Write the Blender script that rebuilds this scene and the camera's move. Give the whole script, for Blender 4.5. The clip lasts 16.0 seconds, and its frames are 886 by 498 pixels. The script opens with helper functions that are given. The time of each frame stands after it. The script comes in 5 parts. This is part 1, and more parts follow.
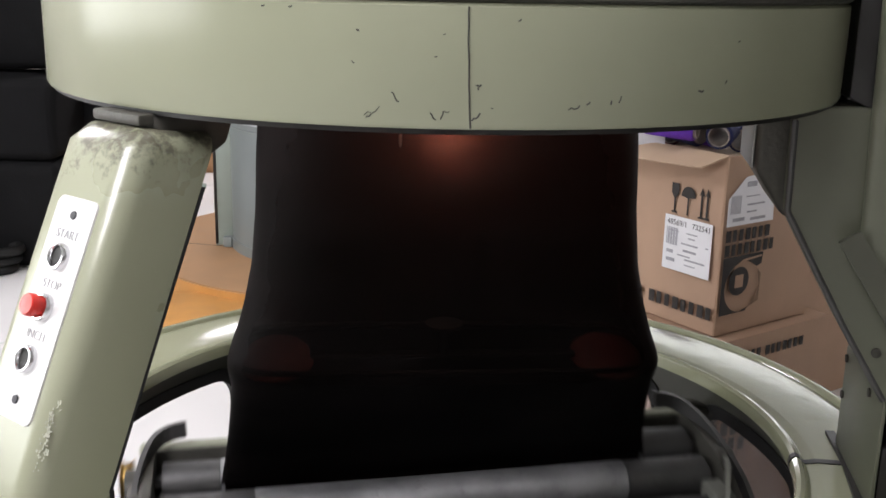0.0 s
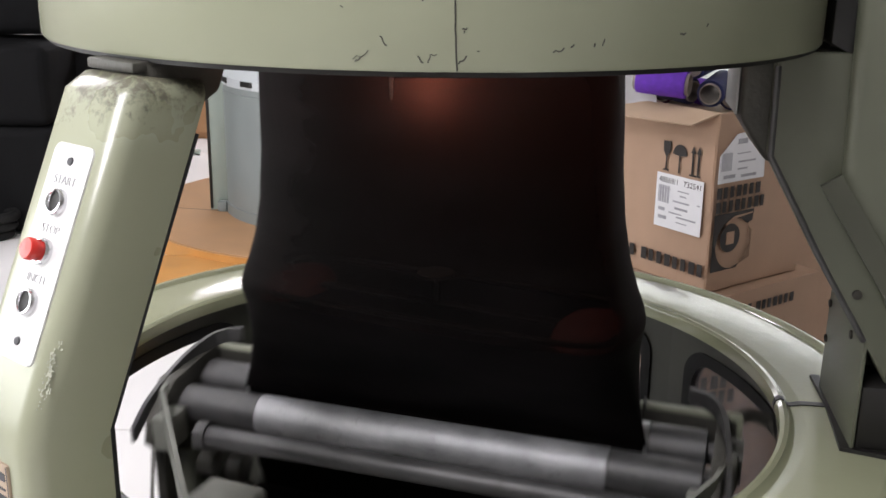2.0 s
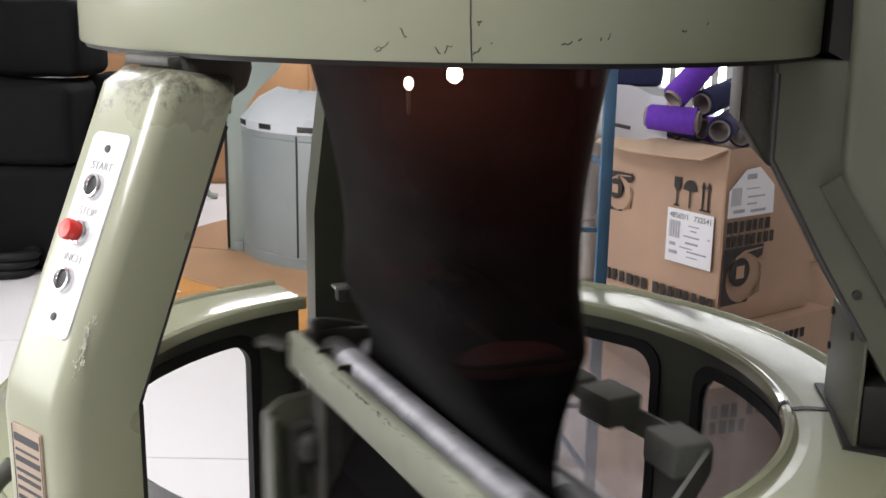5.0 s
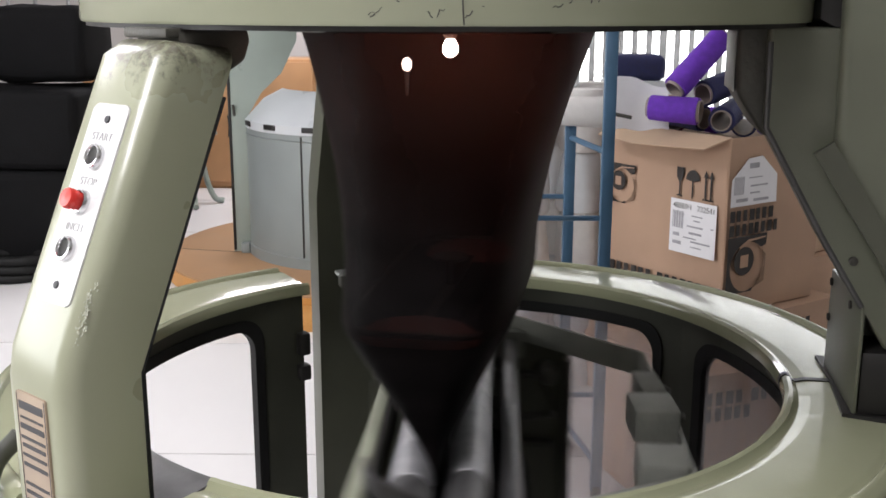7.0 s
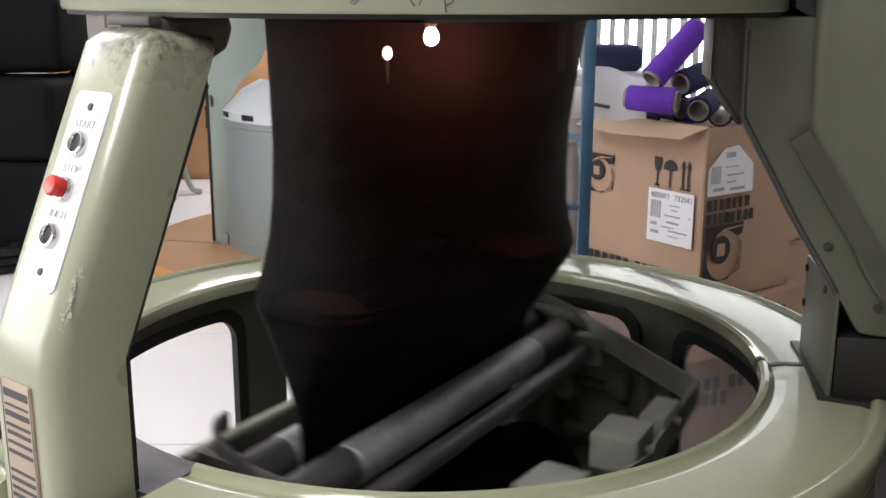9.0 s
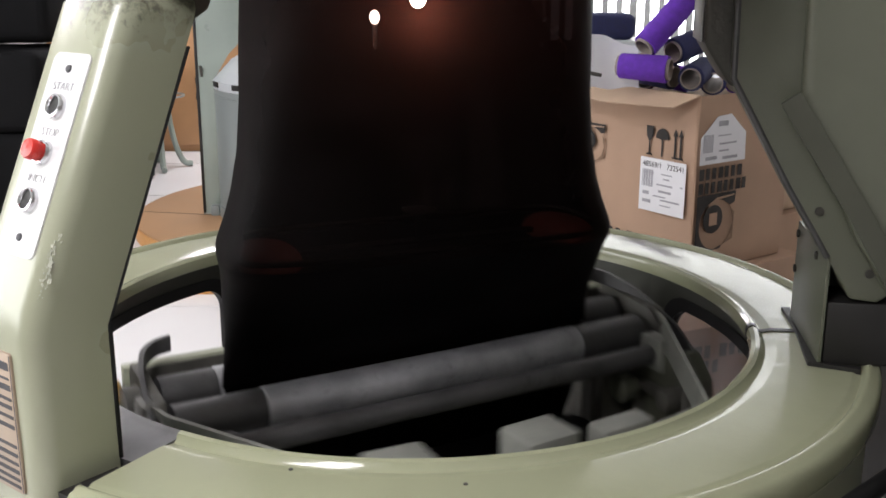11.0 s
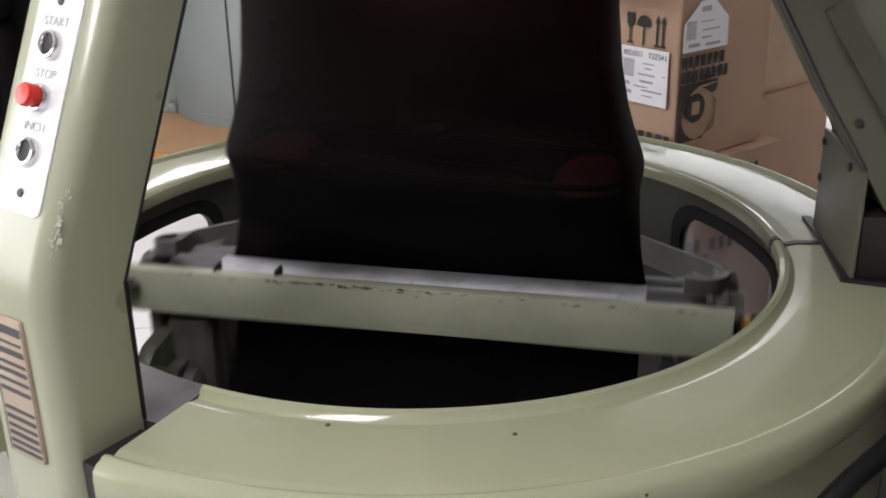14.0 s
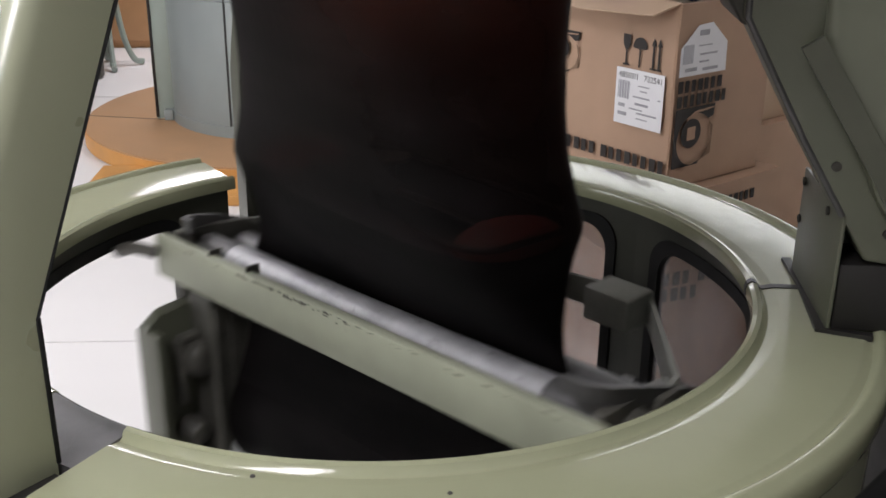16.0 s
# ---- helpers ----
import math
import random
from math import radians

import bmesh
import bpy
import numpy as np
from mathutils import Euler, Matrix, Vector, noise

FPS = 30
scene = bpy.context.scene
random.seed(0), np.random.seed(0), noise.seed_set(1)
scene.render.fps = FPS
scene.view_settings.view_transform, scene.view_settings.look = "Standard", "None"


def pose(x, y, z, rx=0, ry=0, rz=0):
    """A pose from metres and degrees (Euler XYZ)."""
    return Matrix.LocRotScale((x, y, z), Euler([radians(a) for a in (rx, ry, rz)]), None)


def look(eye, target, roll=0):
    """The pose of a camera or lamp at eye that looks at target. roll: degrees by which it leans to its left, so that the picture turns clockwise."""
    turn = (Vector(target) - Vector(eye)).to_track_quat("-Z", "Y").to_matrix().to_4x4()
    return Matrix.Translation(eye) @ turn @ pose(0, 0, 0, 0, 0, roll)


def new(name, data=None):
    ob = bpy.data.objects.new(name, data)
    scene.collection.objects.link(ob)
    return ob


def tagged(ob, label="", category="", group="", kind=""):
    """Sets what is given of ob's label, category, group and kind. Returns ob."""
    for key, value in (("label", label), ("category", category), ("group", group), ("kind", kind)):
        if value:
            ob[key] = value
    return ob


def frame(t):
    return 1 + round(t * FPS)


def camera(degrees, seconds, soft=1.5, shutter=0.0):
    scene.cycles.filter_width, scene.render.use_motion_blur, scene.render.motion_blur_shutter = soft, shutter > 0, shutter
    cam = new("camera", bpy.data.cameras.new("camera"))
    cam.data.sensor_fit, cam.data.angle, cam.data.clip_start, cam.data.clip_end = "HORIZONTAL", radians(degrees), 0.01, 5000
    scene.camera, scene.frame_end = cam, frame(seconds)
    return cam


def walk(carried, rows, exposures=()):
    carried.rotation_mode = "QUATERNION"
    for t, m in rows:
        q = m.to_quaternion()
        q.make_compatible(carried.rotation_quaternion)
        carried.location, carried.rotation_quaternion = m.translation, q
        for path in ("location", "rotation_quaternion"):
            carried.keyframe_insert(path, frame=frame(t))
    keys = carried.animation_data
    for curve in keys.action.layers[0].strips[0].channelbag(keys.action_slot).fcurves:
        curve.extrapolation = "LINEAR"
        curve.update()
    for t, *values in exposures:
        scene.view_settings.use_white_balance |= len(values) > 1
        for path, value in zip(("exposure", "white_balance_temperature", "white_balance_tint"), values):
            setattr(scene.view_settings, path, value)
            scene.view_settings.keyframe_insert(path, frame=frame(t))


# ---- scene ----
# a circular knitting machine with its rotating take-down, in a workshop

# ---- camera ----
cam = camera(46.266, 16.0, soft=1.6, shutter=0.5)
# seconds, eye x y z, yaw, pitch, roll in degrees
PATH = [
    (0.0, -0.0083, -1.5455, 1.6401, -0.415, -14.807, 1.207),
    (0.5, -0.0075, -1.5545, 1.6341, -0.489, -15.332, 1.255),
    (1.0, -0.0055, -1.5695, 1.6280, -0.367, -15.910, 0.931),
    (1.5, -0.0039, -1.5747, 1.6252, -0.577, -16.207, 1.051),
    (2.0, -0.0012, -1.5798, 1.6218, -0.695, -16.615, 0.786),
    (2.5, 0.0005, -1.5889, 1.6218, -0.554, -17.012, 0.866),
    (3.0, 0.0022, -1.5895, 1.6205, -0.302, -17.674, 0.582),
    (3.5, 0.0009, -1.5974, 1.6140, -0.231, -17.758, 0.468),
    (4.0, -0.0042, -1.6199, 1.5993, -0.067, -16.373, 1.417),
    (6.5, 0.0090, -1.6809, 1.5216, 0.542, -12.473, 0.123),
    (7.0, 0.0121, -1.6831, 1.5180, 0.582, -13.223, 0.087),
    (7.5, 0.0106, -1.6932, 1.5163, 0.409, -13.389, 0.038),
    (8.0, 0.0113, -1.6954, 1.5159, -0.205, -13.636, -0.088),
    (8.5, 0.0071, -1.6979, 1.5153, -0.519, -13.675, 0.121),
    (11.0, 0.0159, -1.6835, 1.5009, -1.034, -15.190, 0.123),
    (11.5, 0.0202, -1.6666, 1.4870, -0.950, -17.406, 0.367),
    (12.0, 0.0180, -1.6579, 1.4805, -0.985, -20.583, 0.287),
    (12.5, 0.0123, -1.6481, 1.5044, -0.951, -21.550, 0.417),
    (13.0, -0.0093, -1.6240, 1.5338, -0.791, -21.746, -0.270),
    (13.5, -0.0439, -1.6028, 1.5424, -1.795, -21.974, -0.602),
    (14.0, -0.0778, -1.5771, 1.5400, -3.785, -21.832, -0.941),
    (14.5, -0.0638, -1.5512, 1.5404, -5.541, -21.623, -0.648),
    (15.0, -0.0425, -1.5241, 1.5405, -5.201, -21.395, 0.734),
    (15.5, -0.0265, -1.5133, 1.5414, -4.014, -21.459, 0.093),
    (16.0, -0.0001, -1.5027, 1.5462, -3.330, -21.262, 0.593),
]


def eye_pose(x, y, z, yaw, pitch, roll):
    ya, pi_ = radians(yaw), radians(pitch)
    ahead = Vector((-math.sin(ya) * math.cos(pi_), math.cos(ya) * math.cos(pi_), math.sin(pi_)))
    eye = Vector((x, y, z))
    return look(eye, eye + ahead, roll)


walk(cam, [(r[0], eye_pose(*r[1:])) for r in PATH], exposures=[(0.0, -0.22), (1.5, -0.18), (2.5, -0.20), (3.0, -0.32), (4.0, -0.24), (8.0, -0.27), (11.0, -0.23), (12.0, -0.40), (14.0, -0.40), (16.0, -0.36)])

# ---- light ----
world = bpy.data.worlds.new("world")
scene.world = world
world.use_nodes = True
world.node_tree.nodes["Background"].inputs[0].default_value = (0.9, 0.95, 1.0, 1)
world.node_tree.nodes["Background"].inputs[1].default_value = 0.12


# ---- materials ----
def add_grime(m, z0, z1, color):
    """Oily dirt gathered on a part above the height z0, broken up by noise."""
    nt = m.node_tree
    b = nt.nodes["Principled BSDF"]
    src = b.inputs["Base Color"].links[0].from_socket
    tc = nt.nodes.new("ShaderNodeTexCoord")
    sep = nt.nodes.new("ShaderNodeSeparateXYZ")
    no = nt.nodes.new("ShaderNodeTexNoise")
    no.inputs["Scale"].default_value = 70
    no.inputs["Detail"].default_value = 8
    no.inputs["Roughness"].default_value = 0.7
    nt.links.new(tc.outputs["Object"], sep.inputs[0])
    nt.links.new(tc.outputs["Object"], no.inputs["Vector"])
    h = nt.nodes.new("ShaderNodeMapRange")
    h.inputs["From Min"].default_value, h.inputs["From Max"].default_value = z0, z1
    nt.links.new(sep.outputs[2], h.inputs["Value"])
    ad = nt.nodes.new("ShaderNodeMath")
    ad.operation = "MULTIPLY_ADD"
    ad.inputs[1].default_value, ad.inputs[2].default_value = 0.55, -0.42
    nt.links.new(h.outputs[0], ad.inputs[0])
    su = nt.nodes.new("ShaderNodeMath")
    su.operation = "ADD"
    nt.links.new(ad.outputs[0], su.inputs[0])
    nt.links.new(no.outputs["Fac"], su.inputs[1])
    r = nt.nodes.new("ShaderNodeMapRange")
    r.inputs["From Min"].default_value, r.inputs["From Max"].default_value = 0.50, 0.66
    r.inputs["To Max"].default_value = 0.85
    nt.links.new(su.outputs[0], r.inputs["Value"])
    mx = nt.nodes.new("ShaderNodeMix")
    mx.data_type = "RGBA"
    nt.links.new(r.outputs[0], mx.inputs["Factor"])
    nt.links.new(src, mx.inputs[6])
    mx.inputs[7].default_value = (*color, 1)
    nt.links.new(mx.outputs[2], b.inputs["Base Color"])


def material(name, color, rough=0.5, metal=0.0, vary=0.15, scale=6.0, fine=120.0, bump=0.05, rough_vary=0.12,
             stain=None, stain_at=0.62, stain_scale=9.0, spec=0.5):
    m = bpy.data.materials.new(name)
    m.use_nodes = True
    nt = m.node_tree
    b = nt.nodes["Principled BSDF"]
    tc = nt.nodes.new("ShaderNodeTexCoord")
    n1 = nt.nodes.new("ShaderNodeTexNoise")
    n1.inputs["Scale"].default_value = scale
    n1.inputs["Detail"].default_value = 5
    n2 = nt.nodes.new("ShaderNodeTexNoise")
    n2.inputs["Scale"].default_value = fine
    n2.inputs["Detail"].default_value = 3
    for n in (n1, n2):
        nt.links.new(tc.outputs["Object"], n.inputs["Vector"])
    mr = nt.nodes.new("ShaderNodeMapRange")
    mr.inputs["To Min"].default_value = 1 - vary
    mr.inputs["To Max"].default_value = 1 + vary
    mr.inputs["From Min"].default_value = 0.25
    mr.inputs["From Max"].default_value = 0.75
    nt.links.new(n1.outputs["Fac"], mr.inputs["Value"])
    mul = nt.nodes.new("ShaderNodeVectorMath")
    mul.operation = "SCALE"
    mul.inputs[0].default_value = color
    nt.links.new(mr.outputs[0], mul.inputs["Scale"])
    out = mul.outputs[0]
    if stain:
        n3 = nt.nodes.new("ShaderNodeTexNoise")
        n3.inputs["Scale"].default_value = stain_scale
        n3.inputs["Detail"].default_value = 9
        n3.inputs["Roughness"].default_value = 0.7
        nt.links.new(tc.outputs["Object"], n3.inputs["Vector"])
        sr = nt.nodes.new("ShaderNodeMapRange")
        sr.inputs["From Min"].default_value = stain_at
        sr.inputs["From Max"].default_value = stain_at + 0.22
        sr.inputs["To Max"].default_value = 0.75
        sr.interpolation_type = "SMOOTHSTEP"
        nt.links.new(n3.outputs["Fac"], sr.inputs["Value"])
        mx = nt.nodes.new("ShaderNodeMix")
        mx.data_type = "RGBA"
        nt.links.new(sr.outputs[0], mx.inputs["Factor"])
        nt.links.new(out, mx.inputs[6])
        mx.inputs[7].default_value = (*stain, 1)
        out = mx.outputs[2]
    nt.links.new(out, b.inputs["Base Color"])
    rr = nt.nodes.new("ShaderNodeMapRange")
    rr.inputs["To Min"].default_value = max(0.02, rough - rough_vary)
    rr.inputs["To Max"].default_value = min(1.0, rough + rough_vary)
    nt.links.new(n1.outputs["Fac"], rr.inputs["Value"])
    nt.links.new(rr.outputs[0], b.inputs["Roughness"])
    b.inputs["Metallic"].default_value = metal
    b.inputs["Specular IOR Level"].default_value = spec
    if bump:
        bp = nt.nodes.new("ShaderNodeBump")
        bp.inputs["Strength"].default_value = bump
        bp.inputs["Distance"].default_value = 0.004
        nt.links.new(n2.outputs["Fac"], bp.inputs["Height"])
        nt.links.new(bp.outputs[0], b.inputs["Normal"])
    return m


GREEN = material("sage_paint", (0.292, 0.304, 0.212), 0.24, vary=0.06, scale=5, bump=0.02, rough_vary=0.06,
                 stain=(0.12, 0.12, 0.085), stain_at=0.70, stain_scale=40)
GREEN_WORN = material("worn_sage_paint", (0.322, 0.335, 0.232), 0.28, vary=0.025, scale=3, bump=0.03, rough_vary=0.02,
                      stain=(0.13, 0.125, 0.09), stain_at=0.68, stain_scale=45, spec=0.85)
add_grime(GREEN_WORN, 1.36, 1.47, (0.085, 0.075, 0.055))
# stained sage with the shade inside the machine put into its base colour
GREEN_DARK = material("shaded_dark_sage", (0.042, 0.044, 0.032), 0.45, vary=0.2, scale=9, bump=0.05,
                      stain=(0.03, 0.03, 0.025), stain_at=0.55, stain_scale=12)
GLOSS = material("glossy_sage_paint", (0.328, 0.340, 0.222), 0.12, vary=0.07, scale=4, fine=24, bump=0.16, rough_vary=0.03, spec=0.55,
                 stain=(0.14, 0.14, 0.09), stain_at=0.73, stain_scale=15)
# machine paint darkened so the right side's shade sits in its colour
OLIVE_SHADED = material("shaded_olive_paint", (0.112, 0.118, 0.084), 0.42, vary=0.14, scale=5, bump=0.03, rough_vary=0.08,
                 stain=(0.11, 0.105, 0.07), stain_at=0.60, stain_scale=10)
# stained paint, darkened further to hold the shade below drum and beam
SHADED_PAINT = material("shaded_dark_olive", (0.075, 0.078, 0.056), 0.42, vary=0.25, scale=4, bump=0.04, rough_vary=0.1,
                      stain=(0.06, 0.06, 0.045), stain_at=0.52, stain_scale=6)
GREY_GREEN = material("grey_green_paint", (0.30, 0.35, 0.31), 0.32, vary=0.07, scale=5, bump=0.02)
GREY_COVER = material("grey_sheet", (0.225, 0.25, 0.245), 0.38, vary=0.06, scale=4, bump=0.02)
PALE_COVER = material("pale_sheet", (0.55, 0.58, 0.60), 0.3, vary=0.05, scale=4, bump=0.02)
CAST = material("oily_cast_iron", (0.075, 0.072, 0.062), 0.5, metal=0.3, vary=0.35, scale=18, bump=0.25,
                stain=(0.02, 0.018, 0.015), stain_at=0.55, stain_scale=22)
STEEL = material("ground_steel", (0.42, 0.42, 0.43), 0.58, metal=0.75, vary=0.30, scale=16, fine=220, bump=0.14, rough_vary=0.15,
                 stain=(0.16, 0.155, 0.15), stain_at=0.54, stain_scale=30)
STEEL_DARK = material("oily_steel", (0.11, 0.108, 0.108), 0.5, metal=0.6, vary=0.3, scale=14, bump=0.1,
                      stain=(0.05, 0.045, 0.04), stain_at=0.56, stain_scale=20)
ZINC = material("dull_zinc", (0.42, 0.43, 0.42), 0.42, metal=0.6, vary=0.12, scale=11, bump=0.06)
BEAM = material("dusty_sage_beam", (0.30, 0.315, 0.235), 0.55, vary=0.14, scale=9, fine=160, bump=0.12,
                stain=(0.16, 0.15, 0.12), stain_at=0.60, stain_scale=18)
WEIGHT = material("dusty_cast_weight", (0.20, 0.203, 0.178), 0.7, vary=0.16, scale=22, bump=0.2,
                  stain=(0.13, 0.125, 0.105), stain_at=0.6, stain_scale=26)
# red of the lamp's glow in the cloth, given as a surface colour
GLOW_RED = material("lamp_glow_red", (0.22, 0.058, 0.052), 0.6, vary=0.15, scale=12, bump=0.05)
RUBBER = material("black_rubber", (0.009, 0.009, 0.009), 0.6, vary=0.2, scale=20, bump=0.05, spec=0.25)
CHROME = material("chrome", (0.72, 0.72, 0.74), 0.16, metal=1.0, vary=0.05, scale=30, bump=0.02, rough_vary=0.05)
BLACK = material("black_paint", (0.012, 0.011, 0.010), 0.5, vary=0.2, scale=20, bump=0.05)
BLACK_COVER = material("black_cloth_cover", (0.0055, 0.0055, 0.006), 0.85, vary=0.3, scale=7, fine=90, bump=0.3, spec=0.15)
PANEL = material("white_enamel_plate", (0.66, 0.66, 0.65), 0.3, vary=0.04, scale=14, bump=0.02)
RED = material("red_plastic", (0.62, 0.030, 0.022), 0.28, vary=0.05, bump=0.0)
INK = material("dark_engraving", (0.05, 0.05, 0.055), 0.6, vary=0.1, bump=0.0)
ENGRAVED = material("grey_engraving", (0.30, 0.30, 0.31), 0.6, vary=0.1, bump=0.0)
CHIP = material("chipped_paint", (0.045, 0.042, 0.035), 0.7, vary=0.2, bump=0.1)
WHITE_SCUFF = material("pale_scuff", (0.46, 0.47, 0.38), 0.5, vary=0.2, scale=60, bump=0.1)
PLATE = material("engraved_brass_plate", (0.40, 0.31, 0.23), 0.4, metal=0.2, vary=0.1, scale=20, bump=0.05)
BRASS = material("worn_brass", (0.55, 0.36, 0.12), 0.3, metal=0.9, vary=0.15, scale=30, bump=0.05)
CARD = material("brown_cardboard", (0.43, 0.283, 0.195), 0.75, vary=0.08, scale=5, fine=70, bump=0.12,
                stain=(0.36, 0.22, 0.13), stain_at=0.66, stain_scale=5)
CARD_IN = material("inner_cardboard", (0.50, 0.36, 0.25), 0.8, vary=0.08, scale=6, bump=0.1)
PRINT = material("black_print", (0.022, 0.018, 0.016), 0.65, vary=0.2, scale=40, bump=0.0)
PRINT_FADED = material("rubbed_print", (0.20, 0.125, 0.078), 0.7, vary=0.25, scale=30, bump=0.0)
PAPER = material("white_paper", (0.80, 0.80, 0.82), 0.6, vary=0.04, scale=12, bump=0.04)
PRINT_GREY = material("grey_print", (0.36, 0.36, 0.39), 0.65, vary=0.2, scale=40, bump=0.0)
PURPLE = material("purple_yarn", (0.13, 0.030, 0.42), 0.8, vary=0.18, scale=50, fine=600, bump=0.5)
NAVY = material("navy_yarn", (0.018, 0.022, 0.085), 0.8, vary=0.2, scale=50, fine=600, bump=0.5)
WINE = material("wine_yarn", (0.10, 0.010, 0.035), 0.8, vary=0.2, scale=50, fine=600, bump=0.5)
WHITE_YARN = material("white_yarn", (0.66, 0.64, 0.62), 0.8, vary=0.06, scale=30, fine=500, bump=0.4)
CORE = material("card_core", (0.32, 0.27, 0.24), 0.7, vary=0.1, scale=40, bump=0.1)
BLUE = material("blue_enamel_steel", (0.055, 0.12, 0.20), 0.4, vary=0.12, scale=12, bump=0.05)
CHIPBOARD = material("hardboard_top", (0.40, 0.235, 0.125), 0.5, vary=0.1, scale=4, fine=180, bump=0.05)
PINE = material("orange_pine", (0.55, 0.27, 0.075), 0.5, vary=0.14, scale=7, bump=0.08)
WOOD = material("oak_veneer", (0.46, 0.25, 0.115), 0.45, vary=0.14, scale=3, bump=0.05)
FLOOR = material("pale_vinyl_floor", (0.72, 0.705, 0.70), 0.4, vary=0.035, scale=1.4, fine=60, bump=0.02,
                 stain=(0.60, 0.58, 0.57), stain_at=0.68, stain_scale=4)
SEAM = material("floor_seam", (0.64, 0.625, 0.615), 0.6, vary=0.1, bump=0.0)
WALL = material("pale_wall_paint", (0.62, 0.60, 0.58), 0.8, vary=0.04, scale=2, bump=0.05)
CEIL = material("white_ceiling_paint", (0.70, 0.70, 0.69), 0.9, vary=0.03, scale=2, bump=0.05)
FILM = material("wrapping_film", (0.62, 0.64, 0.66), 0.22, vary=0.10, scale=9, fine=24, bump=0.8)


def glass_material():
    m = bpy.data.materials.new("smoky_perspex")
    m.use_nodes = True
    nt = m.node_tree
    nt.nodes.clear()
    out = nt.nodes.new("ShaderNodeOutputMaterial")
    tr = nt.nodes.new("ShaderNodeBsdfTransparent")
    tr.inputs[0].default_value = (0.83, 0.81, 0.83, 1)
    df = nt.nodes.new("ShaderNodeBsdfTranslucent")
    df.inputs[0].default_value = (0.80, 0.77, 0.77, 1)
    gl = nt.nodes.new("ShaderNodeBsdfGlossy")
    gl.inputs["Roughness"].default_value = 0.08
    no = nt.nodes.new("ShaderNodeTexNoise")
    no.inputs["Scale"].default_value = 5
    mp = nt.nodes.new("ShaderNodeMapRange")
    mp.inputs["To Min"].default_value = 0.14
    mp.inputs["To Max"].default_value = 0.32
    mix = nt.nodes.new("ShaderNodeMixShader")
    mix2 = nt.nodes.new("ShaderNodeMixShader")
    nt.links.new(no.outputs["Fac"], mp.inputs["Value"])
    nt.links.new(mp.outputs[0], mix.inputs[0])
    nt.links.new(tr.outputs[0], mix.inputs[1])
    nt.links.new(df.outputs[0], mix.inputs[2])
    mix2.inputs[0].default_value = 0.05
    nt.links.new(mix.outputs[0], mix2.inputs[1])
    nt.links.new(gl.outputs[0], mix2.inputs[2])
    nt.links.new(mix2.outputs[0], out.inputs[0])
    return m


PERSPEX = glass_material()


def fabric_material(name, see, glow):
    """Black knit: a little light goes straight through the stitches, a little is scattered through, red."""
    m = bpy.data.materials.new(name)
    m.use_nodes = True
    nt = m.node_tree
    nt.nodes.clear()
    out = nt.nodes.new("ShaderNodeOutputMaterial")
    df = nt.nodes.new("ShaderNodeBsdfPrincipled")
    df.inputs["Roughness"].default_value = 0.6
    df.inputs["Specular IOR Level"].default_value = 0.05
    tc = nt.nodes.new("ShaderNodeTexCoord")
    mp = nt.nodes.new("ShaderNodeMapping")
    mp.inputs["Scale"].default_value = (1, 1, 0.08)
    no = nt.nodes.new("ShaderNodeTexNoise")
    no.inputs["Scale"].default_value = 60
    bp = nt.nodes.new("ShaderNodeBump")
    bp.inputs["Strength"].default_value = 0.15
    bp.inputs["Distance"].default_value = 0.002
    nt.links.new(tc.outputs["Object"], mp.inputs[0])
    nt.links.new(mp.outputs[0], no.inputs["Vector"])
    nt.links.new(no.outputs["Fac"], bp.inputs["Height"])
    nt.links.new(bp.outputs[0], df.inputs["Normal"])
    # stretched noise bands that vary the base tone
    band = nt.nodes.new("ShaderNodeMapping")
    band.inputs["Scale"].default_value = (3.0, 3.0, 11.0)
    patch = nt.nodes.new("ShaderNodeTexNoise")
    patch.inputs["Scale"].default_value = 1.6
    patch.inputs["Detail"].default_value = 4
    tone = nt.nodes.new("ShaderNodeMapRange")
    tone.inputs["From Min"].default_value, tone.inputs["From Max"].default_value = 0.38, 0.68
    tone.inputs["To Min"].default_value, tone.inputs["To Max"].default_value = 0.6, 2.6
    base = nt.nodes.new("ShaderNodeVectorMath")
    base.operation = "SCALE"
    base.inputs[0].default_value = (0.0021, 0.0016, 0.0017)
    nt.links.new(tc.outputs["Object"], band.inputs[0])
    nt.links.new(band.outputs[0], patch.inputs["Vector"])
    nt.links.new(patch.outputs["Fac"], tone.inputs["Value"])
    nt.links.new(tone.outputs[0], base.inputs["Scale"])
    nt.links.new(base.outputs[0], df.inputs["Base Color"])
    tl = nt.nodes.new("ShaderNodeBsdfTranslucent")
    tl.inputs[0].default_value = glow
    tr = nt.nodes.new("ShaderNodeBsdfTransparent")
    tr.inputs[0].default_value = see
    add = nt.nodes.new("ShaderNodeAddShader")
    add2 = nt.nodes.new("ShaderNodeAddShader")
    nt.links.new(df.outputs[0], add.inputs[0])
    nt.links.new(tl.outputs[0], add.inputs[1])
    nt.links.new(add.outputs[0], add2.inputs[0])
    nt.links.new(tr.outputs[0], add2.inputs[1])
    nt.links.new(add2.outputs[0], out.inputs[0])
    return m


FABRIC = fabric_material("black_knit", (0.038, 0.030, 0.030, 1), (0.0017, 0.00058, 0.00048, 1))
# tighter knit, with the spreader's shade on the lower cloth put into it
FABRIC_TIGHT = fabric_material("black_knit_gathered", (0.003, 0.003, 0.003, 1), (0.0001, 0.00005, 0.00005, 1))
